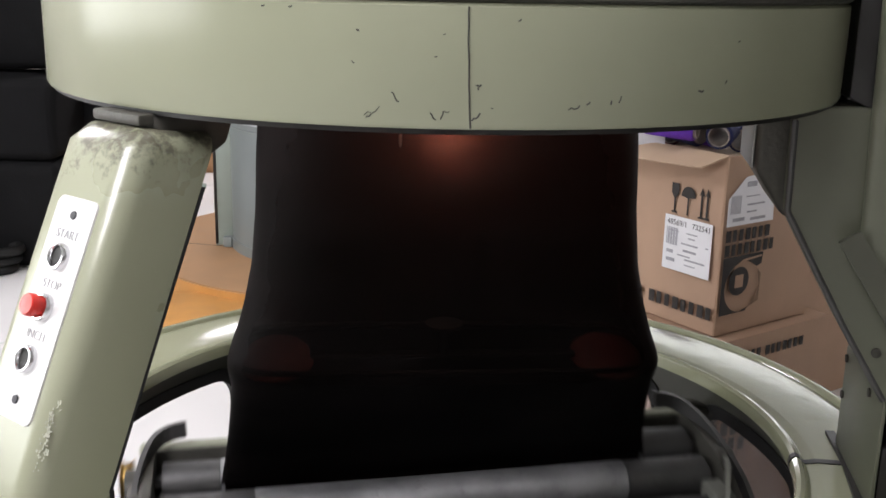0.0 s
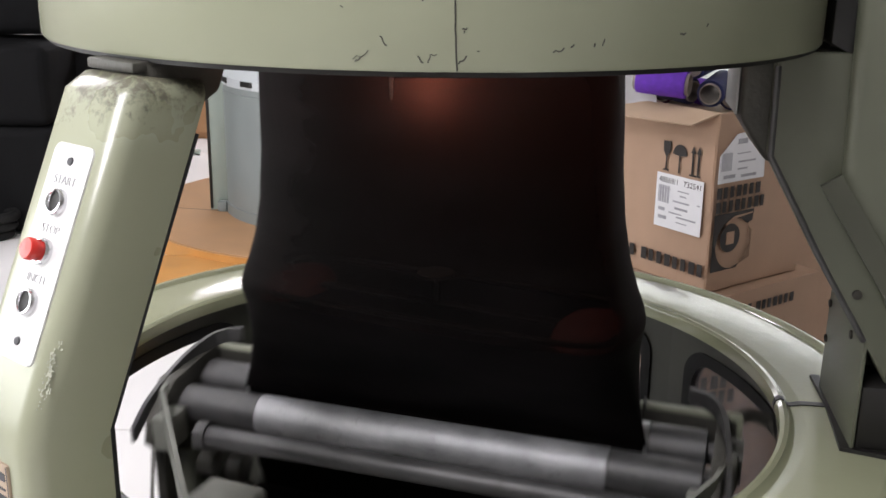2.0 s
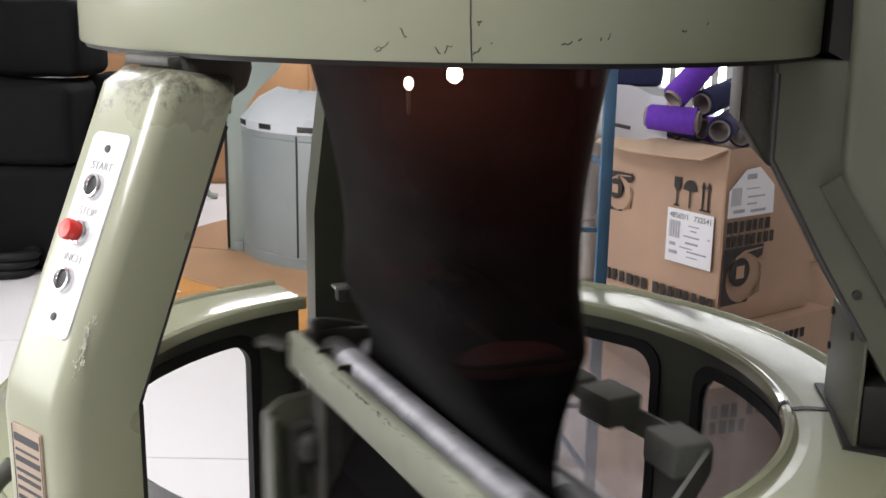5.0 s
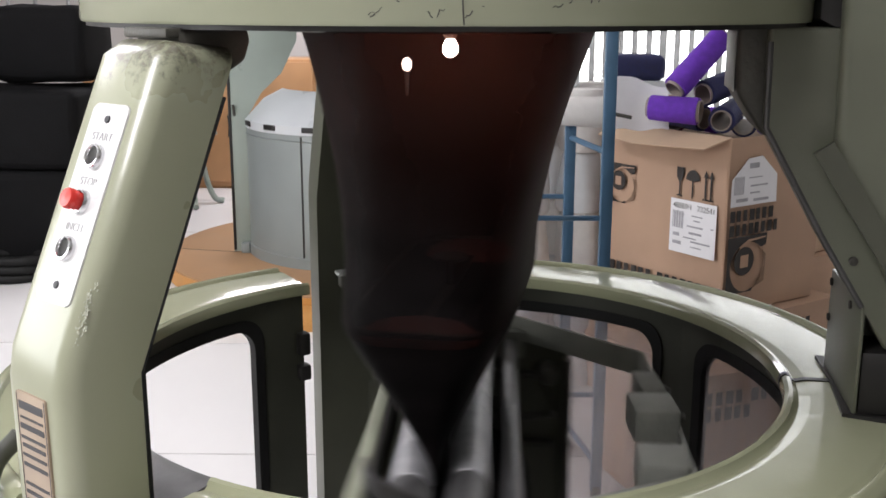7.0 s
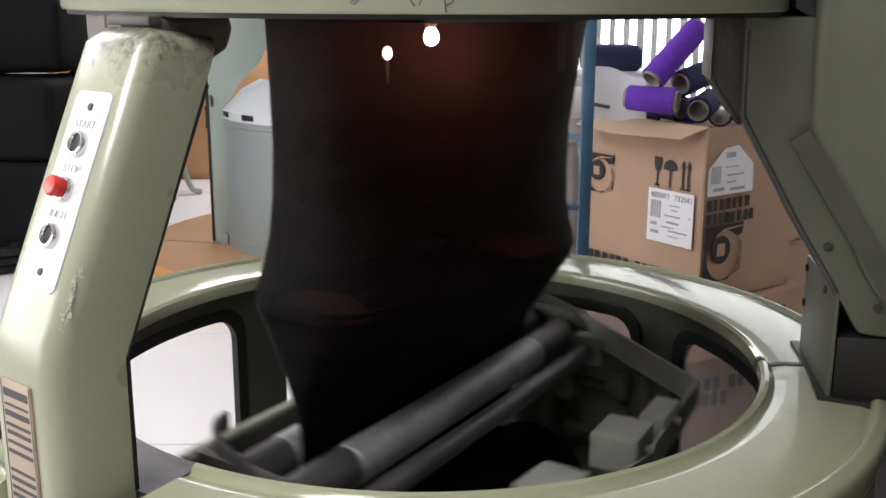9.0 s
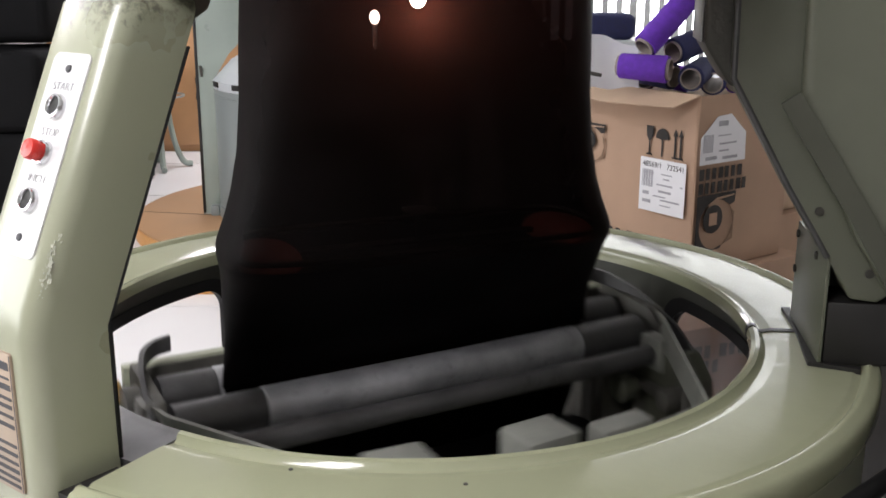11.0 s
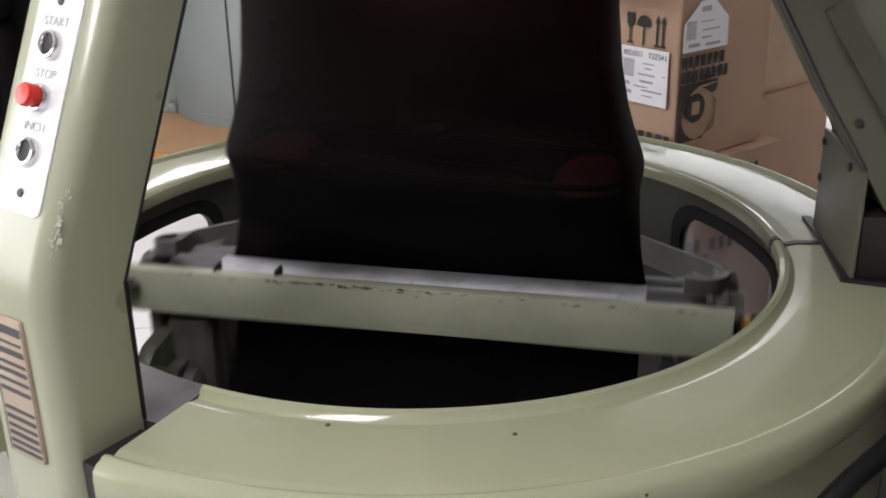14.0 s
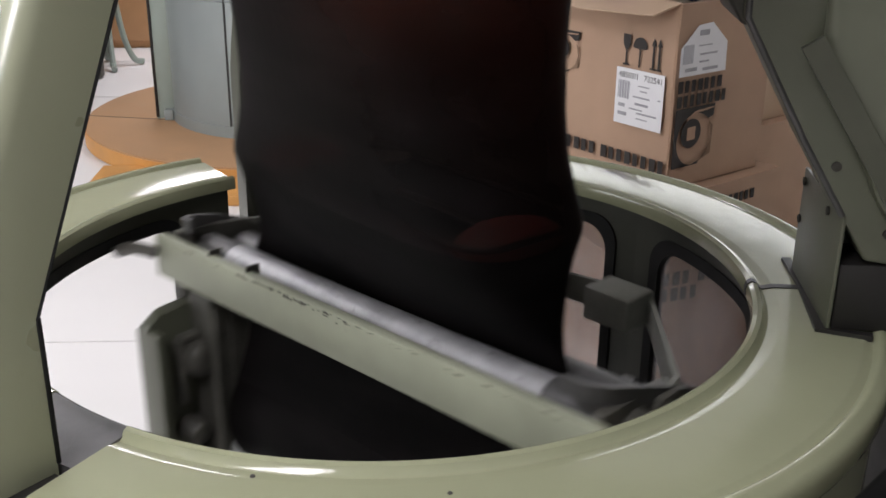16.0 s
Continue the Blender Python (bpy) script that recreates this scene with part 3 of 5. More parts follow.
for a0, a1, w0, w1, pane in GUARDS:
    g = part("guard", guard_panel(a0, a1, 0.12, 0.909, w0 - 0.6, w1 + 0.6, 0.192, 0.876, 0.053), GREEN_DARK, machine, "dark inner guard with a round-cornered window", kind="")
    part("rubber_edge", guard_panel(a0, a1, 0.12, 0.908, w0 - 0.8, w1 + 0.8, 0.190, 0.878, 0.055, 0.578, 0.020, 0.023), RUBBER, g, "black rubber window edging")
    if pane:
        p = part("pane", curved_pane(w0 + 0.6, w1 - 0.6, 0.205, 0.862, 0.578), PERSPEX, g, "hazy clear perspex pane")
        p.visible_shadow = False
for d, z in ((123.9, 0.80), (123.9, 0.735)):
    part("hinge", moved(box((0.03, 0.026, 0.05 if z > 0.75 else 0.035), (0.565, 0, z), 0.005), at_angle(d)), BLACK, machine)
part("catch", moved(box((0.034, 0.036, 0.008), (0.605, 0, 0.936), 0.002), at_angle(112.5)), ZINC, machine, "grey steel catch")
part("catch", moved(box((0.03, 0.10, 0.03), (0.615, -0.02, 0.915), 0.005), at_angle(110.5)), CAST, machine)

part("bracket_plate", moved(box((0.003, 0.12, 0.085), (0.4365, -0.04, 1.440), 0.001), at_angle(351)), ZINC, machine, "bare metal plate on the bracket")
# right leg: wide cheek, inner foot plate, dark foot, casing and bolts
R = at_angle(351)
part("cheek", moved(prism([(0.476, 1.490), (0.478, 1.350), (0.565, 1.198), (0.630, 1.095), (0.666, 1.035), (0.705, 1.030), (0.745, 1.060), (0.745, 1.490)], -0.152, -0.067, 0.005, 3), R), OLIVE_SHADED, machine, "olive-green slanting leg cheek")
part("worn_edge", moved(sweep([(0.478, -0.150, 1.470), (0.480, -0.150, 1.351), (0.566, -0.150, 1.200), (0.630, -0.150, 1.097)], 0.0045, 8), R), STEEL_DARK, machine, "bare metal along the worn edge")
part("foot_plate", moved(box((0.006, 0.222, 0.168), (0.633, -0.041, 1.0155), 0.002), R), OLIVE_SHADED, machine, "pale olive inner foot plate")
# foot's front in black, which takes in its shade as well as dirt
part("foot_block", moved(box((0.165, 0.150, 0.098), (0.7195, -0.075, 0.980), 0.006), R), BLACK, machine, "black cast foot, shade and dirt in its colour")
part("casing", moved(prism([(0.553, 1.90), (0.570, 1.311), (0.660, 1.131), (0.790, 0.930), (0.83, 0.930), (0.83, 1.90)], -0.186, -0.1525, 0.014, 3), R), OLIVE_SHADED, machine, "large olive-green casing on the leg")
part("casing_rib", moved(strap([(0.552, -0.189, 1.330), (0.660, -0.189, 1.168), (0.735, -0.189, 1.045)], 0.030, 0.008, (0.83, 0, 0.56)), R), SHADED_PAINT, machine, "dark rib along the casing")
# upright filler, black to stand for the dark gap next to the drum
part("column", moved(prism([(0.540, 1.500), (0.66, 1.44), (0.66, 1.90), (0.540, 1.90)], -0.150, 0.062, 0.004, 2), R), BLACK, machine, "black filler for the dark gap beside the drum")
for t_, z in ((0.058, 1.080), (-0.085, 1.082), (0.060, 1.020)):
    part("bolt", moved(lathe([(0.0001, -0.001), (0.0065, -0.001), (0.0065, 0.003), (0.0001, 0.004)], 0, 360, 12), R @ pose(0.6300, t_, z, 0, -90, 0)), CHIP, machine)
for r_, z in ((0.640, 1.190), (0.612, 1.165), (0.690, 1.075)):
    part("bolt", moved(lathe([(0.0001, -0.001), (0.0065, -0.001), (0.0065, 0.003), (0.0001, 0.004)], 0, 360, 12), R @ pose(r_, -0.1525, z, 90, 0, 0)), CHIP, machine)
# black strip laid where the foot plate shows a dark gap
part("gap_filler", strap([(0.640, 0.012, 0.931), (0.625, -0.10, 0.931), (0.592, -0.246, 0.931), (0.655, -0.272, 0.931)], 0.008, 0.014), BLACK, machine, "black strip for the dark gap round the foot plate")
# black cable looping past the ring's outside
part("cable", sweep(smooth_path([(0.315, -0.735, 0.55), (0.335, -0.72, 0.70), (0.352, -0.700, 0.780), (0.385, -0.668, 0.835), (0.429, -0.640, 0.862), (0.502, -0.586, 0.872), (0.572, -0.520, 0.869), (0.66, -0.43, 0.85), (0.75, -0.36, 0.80), (0.83, -0.33, 0.74)], 8), 0.013, 12), RUBBER, machine, "black rubber cable")

# control plate on the front left leg
LEAN = math.degrees(math.atan2(0.588 - 0.735, 1.462 - 1.135))
slope = Vector((0.735 - 0.588, 0, 1.135 - 1.462)).normalized()
face_n = Vector((-slope.z, 0, slope.x))
if face_n.x < 0:
    face_n = -face_n
PANEL_C = Vector((0.6585, 0.0065, 1.2955))
basis = Matrix((Vector((0, 1, 0)), -slope, face_n)).transposed().to_4x4()
ON_LEG = at_angle(231) @ Matrix.Translation(PANEL_C) @ basis
plate = part("control_plate", slab(rounded(0.071, 0.238, 0.008), 0.006, None, 0.0018), PANEL, machine, "white enamelled control plate with three buttons")
plate.matrix_basis = ON_LEG


def button(y, cap, recess):
    b = part("button_bezel", moved(lathe([(0.0105, 0.0), (0.0150, 0.0), (0.0150, 0.005), (0.0135, 0.0075), (0.0118, 0.0078), (0.0105, 0.006)], 0, 360, 36), Matrix.Translation((0, y, 0.006))), CHROME, plate, "chrome button bezel")
    if recess:
        part("button_cap", moved(lathe([(0.0001, 0.0), (0.0104, 0.0), (0.0104, 0.004), (0.008, 0.0035), (0.0001, 0.0025)], 0, 360, 32), Matrix.Translation((0, y, 0.006))), cap, plate, "recessed black push button")
    else:
        part("button_cap", moved(lathe([(0.0001, 0.0), (0.0103, 0.0), (0.0103, 0.013), (0.0122, 0.014), (0.0122, 0.020), (0.0108, 0.0225), (0.0001, 0.0235)], 0, 360, 32), Matrix.Translation((0, y, 0.006))), cap, plate, "red mushroom stop button")


button(0.0545, BLACK, True)
button(0.0, RED, False)
button(-0.0555, BLACK, True)
for y in (0.1, -0.098):
    part("screw", moved(lathe([(0.0001, 0.0), (0.0048, 0.0), (0.0042, 0.0018), (0.0001, 0.0022)], 0, 360, 16), Matrix.Translation((0, y, 0.006))), INK, plate)
for word, y in (("START", 0.0785), ("STOP", 0.0245), ("INCH", -0.030)):
    letters(word, 0.0138, Matrix.Translation((0, y, 0.0063)), ENGRAVED, plate, "lettering", "engraved grey lettering", -0.00028)
# scuffed paint on the leg's corner and its grimy top
scuffs = bmesh.new()
for k in range(90):
    u = rng.gauss(0, 0.22)
    sz = rng.uniform(0.0005, 0.0015)
    y = -0.125 + u * 0.075
    box((sz, sz * rng.uniform(1, 3), 0.0008), (0.0535 + rng.gauss(0, 0.0035), y, 0.0012), 0, turn=Matrix.Rotation(rng.uniform(-0.6, 0.6), 4, "Z"), bm=scuffs)
part("scuff", moved(scuffs, at_angle(231) @ Matrix.Translation(PANEL_C + face_n * -0.0045) @ basis @ Matrix.Rotation(0.35, 4, "Y") @ Matrix.Translation((-0.002, 0, 0.018))), WHITE_SCUFF, machine, "paint scuffed to pale metal")
part("seal_strip", moved(box((0.005, 0.006, 0.17), (0.6385, 0.0655, 1.016), 0.001), at_angle(231)), RUBBER, machine, "black seal strip")
part("seal_strip", moved(sweep([(0.6385, 0.0655, 1.10), (0.560, 0.0655, 1.277), (0.500, 0.0655, 1.410)], 0.0022, 6), at_angle(231)), RUBBER, machine)
# engraved plate lower on the same leg
UP_LEG = at_angle(231) @ Matrix.Translation((0.7422, 0.0, 1.0)) @ Matrix((Vector((0, 1, 0)), Vector((0, 0, 1)), Vector((1, 0, 0)))).transposed().to_4x4()
tplate = part("type_plate", slab(rounded(0.063, 0.172, 0.004), 0.003, None, 0.0008), PLATE, machine, "brown engraved type plate")
tplate.matrix_basis = UP_LEG
for y, h, w in ((0.070, 0.010, 0.052), (0.055, 0.003, 0.050), (0.044, 0.007, 0.052), (0.030, 0.004, 0.052), (0.020, 0.005, 0.05), (0.008, 0.004, 0.052), (-0.004, 0.005, 0.052),
                (-0.028, 0.004, 0.052), (-0.039, 0.005, 0.052), (-0.050, 0.004, 0.052), (-0.060, 0.005, 0.052), (-0.070, 0.004, 0.052), (-0.079, 0.004, 0.052)):
    part("engraved_bar", slab(rounded(w, h, 0.001, 2), 0.0005, Matrix.Translation((0, y, 0.003))), INK, tplate)
for sx in (-1, 1):
    part("plate_border", box((0.0012, 0.168, 0.0006), (sx * 0.0295, 0, 0.0031), 0), INK, tplate, smooth=False)
# grey conduit and bolts beside the left leg, low down
part("conduit", moved(sweep(smooth_path([(0.70, -0.12, 0.99), (0.735, -0.13, 0.95), (0.755, -0.13, 0.86), (0.75, -0.12, 0.70)], 6), 0.012, 10), at_angle(231)), GREEN_DARK, machine)
for z in (0.80, 0.765):
    part("bolt", moved(lathe([(0.0001, 0), (0.009, 0), (0.009, 0.006), (0.0001, 0.007)], 0, 360, 6), at_angle(231) @ pose(0.7415, -0.045, z, 0, 90, 0)), CHIP, machine)

# lamp inside the cloth, under the bed
LAMP = (0.007, -0.183, 1.458)
lamp = part("lamp_socket", lathe([(0.0001, 0.014), (0.007, 0.014), (0.018, 0.03), (0.018, 0.045), (0.0001, 0.045)], 0, 360, 20), CAST, machine, "small lamp socket")
lamp.location = LAMP
bulb = part("bulb", lathe([(0.0001, -0.0125), (0.0060, -0.0108), (0.0102, -0.0062), (0.0115, 0.0), (0.0102, 0.0062), (0.0065, 0.013), (0.0001, 0.0150)], 0, 360, 20), BULB, lamp, "glowing bare bulb")
# a bright glint and its streak, made as a glowing bead and pale stem
glim = part("glint_bead", lathe([(0.0001, -0.012), (0.005, -0.0105), (0.0085, -0.005), (0.009, 0.002), (0.007, 0.008), (0.0035, 0.0112), (0.0001, 0.012)], 0, 360, 20), GLINT_LIT, machine, "small glowing bead that imitates a bright glint")
glim.location = (-0.070, 0.15, 1.418)
part("glint_streak", moved(lathe([(0.0001, -0.011), (0.005, -0.012), (0.004, -0.03), (0.003, -0.05), (0.0001, -0.056)], 0, 360, 16), Matrix.Translation(glim.location)), PANEL, machine, "pale stem that imitates the streak under the glint")
pl = bpy.data.lights.new("bulb_light", "POINT")
pl.energy, pl.color, pl.shadow_soft_size = 2.0, (1.0, 0.74, 0.52), 0.02
plo = new("bulb_light", pl)
plo.location = (LAMP[0], LAMP[1], LAMP[2] - 0.024)

# ---- what turns: cloth, spreader and take-down ----
TURN_X, TURN_Y = 0.007, 0.0
PERIOD, LEVEL_AT = 2.18, 2.11


def oval(a, b, z, n=72, power=2.0):
    res = []
    for i in range(n):
        t = 2 * math.pi * i / n
        c, s = math.cos(t), math.sin(t)
        res.append((a * math.copysign(abs(c) ** (2 / power), c), b * math.copysign(abs(s) ** (2 / power), s), z))
    return res


# height, half width along the rollers, half depth across them
CLOTH = [(1.600, 0.254, 0.254), (1.55, 0.262, 0.250), (1.50, 0.273, 0.236), (1.45, 0.280, 0.217), (1.38, 0.284, 0.192), (1.30, 0.287, 0.168), (1.22, 0.294, 0.149),
         (1.16, 0.306, 0.138), (1.12, 0.317, 0.134), (1.09, 0.328, 0.132), (1.075, 0.333, 0.131), (1.06, 0.334, 0.127), (1.03, 0.330, 0.113), (0.99, 0.333, 0.088),
         (0.94, 0.338, 0.056), (0.90, 0.344, 0.028), (0.875, 0.349, 0.011), (0.862, 0.351, 0.004)]


SQUARE = ((1.60, 2.0), (1.45, 2.2), (1.30, 2.6), (1.16, 3.2), (1.075, 4.0), (1.0, 3.4), (0.862, 2.0))
LAG = -7.0  # degrees by which the spreader hangs back behind the rollers


def squareness(u):
    """How box-like the cloth's section is at a height: round at the needles, square-cornered on the spreader."""
    for (z0, p0), (z1, p1) in zip(SQUARE, SQUARE[1:]):
        if z1 <= u <= z0:
            return p0 + (p1 - p0) * (z0 - u) / (z0 - z1)
    return 2.0


def cloth_z(u):
    """The cloth's half width and depth at a height, eased between the stations."""
    for (z0, a0, b0), (z1, a1, b1) in zip(CLOTH, CLOTH[1:]):
        if z1 <= u <= z0:
            k = (z0 - u) / (z0 - z1)
            return a0 + (a1 - a0) * k, b0 + (b1 - b0) * k
    return CLOTH[-1][1:]


cloth = new("fabric_tube")
tagged(cloth, "black knitted fabric tube stretched down to the rollers", "fabric")
bm = bmesh.new()
levels = [1.60 - (1.60 - 0.862) * i / 60 for i in range(61)]
crng = random.Random(7)
rings = []
for z in levels:
    a, b = cloth_z(z)
    pts = oval(a, b, z, 72, squareness(z))
    ring = []
    for i, (x, y, zz) in enumerate(pts):
        w = 1 + 0.006 * math.sin(7 * z + i * 0.35) + 0.004 * math.sin(23 * z - i * 0.7)
        ring.append(bm.verts.new(at_angle(LAG * min(1.0, (z - 0.862) / 0.2)) @ Vector((x, y * (w if b > 0.02 else 1), zz))))
    rings.append(ring)
low = bmesh.new()
skirt = [[low.verts.new(v.co) for v in ring] for z, ring in zip(levels, rings) if z < 1.068]
for mesh_, loops in ((bm, rings[:len(rings) - len(skirt) + 1]), (low, skirt)):
    for p, q in zip(loops, loops[1:]):
        for i in range(72):
            mesh_.faces.new((p[i], p[(i + 1) % 72], q[(i + 1) % 72], q[i]))
bmesh.ops.delete(bm, geom=[v for v in bm.verts if not v.link_faces], context="VERTS")
part("tube", bm, FABRIC, cloth, "thin black knit, faintly see-through")
part("gathered_end", low, FABRIC_TIGHT, cloth, "black knit drawn together below the spreader")
# doubled cloth below the nip, and the roll on which it winds
SHEET = [(0.862, 0.004), (0.80, 0.010), (0.70, 0.03), (0.60, 0.07), (0.56, 0.085)]
bm = bmesh.new()
prev = None
for z, y in SHEET:
    row = [bm.verts.new((x, y + s, z)) for s in (0.003, -0.003) for x in ((-0.345, 0.345) if s > 0 else (0.345, -0.345))]
    if prev:
        for i in range(4):
            bm.faces.new((prev[i], prev[(i + 1) % 4], row[(i + 1) % 4], row[i]))
    prev = row
part("sheet", bm, FABRIC_DENSE, cloth, "doubled black fabric below the rollers")
part("roll", moved(spin_y([(-0.345, 0.02), (-0.345, 0.118), (-0.338, 0.122), (0.338, 0.122), (0.345, 0.118), (0.345, 0.02)], 0, 48), Matrix.Translation((0, -0.03, 0.55))), FABRIC_DENSE, cloth, "wound roll of black fabric")

spreader = new("fabric_spreader")
tagged(spreader, "oval metal spreader inside the black fabric tube", "spreader")
bm = bmesh.new()
o1 = oval(0.316, 0.113, 1.072, 72, 6.0)
bm2 = sweep([*(Vector(p) for p in o1), Vector(o1[0])], 0.005, 8)
part("hoop", bm2, BLACK, spreader)
bm.free()
# added domed pads that imitate the glow at the spreader's ends
for sgn in (-1, 1):
    pad = lathe([(0.0001, 0.0), (0.30, -0.012), (0.55, -0.055), (0.75, -0.14), (0.9, -0.30), (1.0, -0.55), (0.96, -0.60), (0.0001, -0.45)], 0, 360, 40)
    part("glow_pad", moved(pad, Matrix.Translation((sgn * 0.262, 0, 1.078)) @ Matrix.Diagonal((0.058, 0.090, 0.050, 1))), GLOW_RED, spreader, "domed pad coloured like the lamp's red glow")
part("cross_bar", box((0.44, 0.022, 0.006), (0, 0, 1.060), 0.002), BLACK, spreader)
part("stem", lathe([(0.0001, 1.062), (0.008, 1.062), (0.008, 1.105), (0.030, 1.107), (0.030, 1.112), (0.0001, 1.113)], 0, 360, 24), STEEL_DARK, spreader)

take = new("take_down_frame")
tagged(take, "oily steel take-down roller frame turning under the fabric", "roller frame")


def roller(y, z, r, x0, x1, mid0, mid1, label):
    ends = part("roller", moved(spin_y([(x0, r * 0.45), (x0 + 0.012, r * 0.45), (x0 + 0.014, r * 0.97), (mid0, r * 0.97), (mid0, r * 0.9), (mid1, r * 0.9), (mid1, r * 0.97), (x1 - 0.014, r * 0.97), (x1 - 0.012, r * 0.45), (x1, r * 0.45)], 0, 36),
                                Matrix.Translation((0, y, z))), STEEL_DARK, take, label)
    part("sleeve", moved(spin_y([(mid0, r * 0.93), (mid0 + 0.002, r), (mid1 - 0.002, r), (mid1, r * 0.93)], 0, 40), Matrix.Translation((0, y, z))), STEEL, ends, "bright ground steel sleeve")
    return ends


roller(-0.040, 0.834, 0.034, -0.455, 0.455, -0.300, 0.300, "dark steel draw roller with a bright middle")
roller(0.040, 0.850, 0.034, -0.455, 0.455, -0.352, 0.352, "steel draw roller behind the beam")
part("rod", moved(spin_y([(-0.385, 0.010), (-0.385, 0.024), (-0.365, 0.024), (-0.365, 0.0185), (0.43, 0.0185), (0.43, 0.024), (0.447, 0.024), (0.447, 0.010)], 0, 28), Matrix.Translation((0, -0.106, 0.812))), STEEL_DARK, take, "dark steel guide rod")
part("beam", box((0.972, 0.022, 0.078), (0.006, 0.108, 0.849), 0.004, 2), BEAM, take, "dusty sage-painted steel beam, chipped along the top")
part("beam_flange", box((0.968, 0.036, 0.006), (0.006, 0.083, 0.815), 0.002), BEAM, take)
# thin plate that makes the beam's inner face darker than its front
part("beam_lining", box((0.955, 0.004, 0.066), (0.006, 0.0945, 0.850), 0.001), CAST, take, "dark inner face of the beam")
brng = random.Random(21)
dirt = bmesh.new()
for k in range(60):
    x = brng.choice((brng.gauss(0.10, 0.06), brng.uniform(-0.44, 0.44)))
    box((brng.uniform(0.002, 0.012), 0.0010, brng.uniform(0.0008, 0.0024)), (x, 0.1192, 0.886 - abs(brng.gauss(0, 0.0035))), 0, bm=dirt)
part("chipped_edge", dirt, CHIP, take, "paint chipped along the beam's edge", kind="stuff")
for x in (0.230, 0.335):
    part("beam_joint", box((0.004, 0.026, 0.03), (x, 0.097, 0.882), 0), CHIP, take, smooth=False)
for x in (-0.462, 0.462):
    s = 1 if x > 0 else -1
    part("end_plate", moved(prism([(-0.14, 0.795), (-0.132, 0.835), (-0.06, 0.884), (0.03, 0.892), (0.094, 0.895), (0.094, 0.36), (-0.10, 0.36), (-0.11, 0.77)], -0.009, 0.009, 0.003, 2), Matrix.Translation((x, 0, 0)) @ Matrix.Rotation(radians(90), 4, "Z")), CAST, take, "oily cast end plate")
    part("strap", strap(smooth_path([(s * 0.405, 0.094, 0.918), (s * 0.435, 0.088, 0.914), (s * 0.458, 0.06, 0.906), (s * 0.474, -0.01, 0.886), (s * 0.482, -0.10, 0.850), (s * 0.484, -0.15, 0.815)], 5), 0.026, 0.008, (0, 0, 1)), STEEL_DARK, take, "grey steel end strap")
    part("bearing", box((0.036, 0.060, 0.062), (s * 0.440, -0.106, 0.815), 0.006), WEIGHT, take, "grey bearing block")
    part("bearing", box((0.030, 0.056, 0.052), (s * 0.476, -0.036, 0.858), 0.010), CAST, take, "oily bearing block")
    part("gear", moved(spin_y([(-0.012, 0.030), (-0.012, 0.036), (0.012, 0.036), (0.012, 0.030)], 0, 22), Matrix.Translation((s * 0.485, 0.03, 0.845))), CAST, take, "oily gear wheel")
    part("stay", strap([(s * 0.47, -0.11, 0.81), (s * 0.425, -0.20, 0.70), (s * 0.40, -0.24, 0.60)], 0.02, 0.006, (0, 0.7, 0.7)), CAST, take)
part("cable_hook", sweep(smooth_path([(0.47, 0.13, 0.862), (0.50, 0.155, 0.87), (0.535, 0.165, 0.858), (0.55, 0.15, 0.85)], 5), 0.012, 8), CAST, take, "dark cast lever end")
part("pulley", moved(spin_y([(-0.010, 0.012), (-0.010, 0.034), (-0.004, 0.028), (0.004, 0.028), (0.010, 0.034), (0.010, 0.012)], 0, 28), pose(-0.500, 0.085, 0.838)), BRASS, take, "worn brass pulley")
# drive casing under one end
drive = part("drive_casing", box((0.075, 0.15, 0.34), (0.405, 0.02, 0.62), 0.012, 3), CAST, take, "dark oily drive casing")
for k in range(5):
    part("rib", box((0.082, 0.010, 0.30), (0.405, -0.045 + 0.032 * k, 0.62), 0.003), CAST, drive)
part("drive_tube", moved(spin_y([(0.0, 0.034), (0.03, 0.045), (0.20, 0.045), (0.22, 0.02)], 0, 24), Matrix.Translation((0.37, 0.03, 0.50)) @ Matrix.Rotation(radians(90), 4, "Y")), ZINC, take, "grey drive cylinder")
motor = part("motor_block", box((0.085, 0.108, 0.092), (-0.415, 0.152, 0.752), 0.020, 4), BLACK, take, "black oily motor block")
part("motor_flange", box((0.095, 0.120, 0.012), (-0.415, 0.150, 0.708), 0.004), CAST, motor)
gearbox = part("gearbox", box((0.080, 0.138, 0.150), (-0.415, 0.108, 0.622), 0.028, 4), WEIGHT, take, "dusty pale gearbox casting")
for yy, zz, rr in ((0.06, 0.66, 0.026), (0.14, 0.60, 0.034), (0.075, 0.575, 0.020)):
    part("boss", moved(spin_y([(0.0, rr), (0.024, rr * 0.94), (0.030, rr * 0.7), (0.032, rr * 0.3)], 0, 20), Matrix.Translation((-0.377, yy, zz))), WEIGHT, gearbox)
casting = part("end_casting", moved(prism([(0.183, 0.40), (0.183, 0.742), (0.150, 0.764), (0.0, 0.772), (-0.10, 0.800), (-0.195, 0.846), (-0.236, 0.800), (-0.243, 0.40)], -0.014, 0.014, 0.005, 2), Matrix.Translation((0.446, 0, 0)) @ Matrix.Rotation(radians(90), 4, "Z")), SHADED_PAINT, take, "dark grey-green cast end bracket with lugs")
part("web", box((0.070, 0.020, 0.34), (0.436, 0.176, 0.565), 0.006), SHADED_PAINT, casting, "ribbed edge of the bracket")
part("web", box((0.060, 0.016, 0.40), (0.425, -0.232, 0.590), 0.005), CAST, casting)
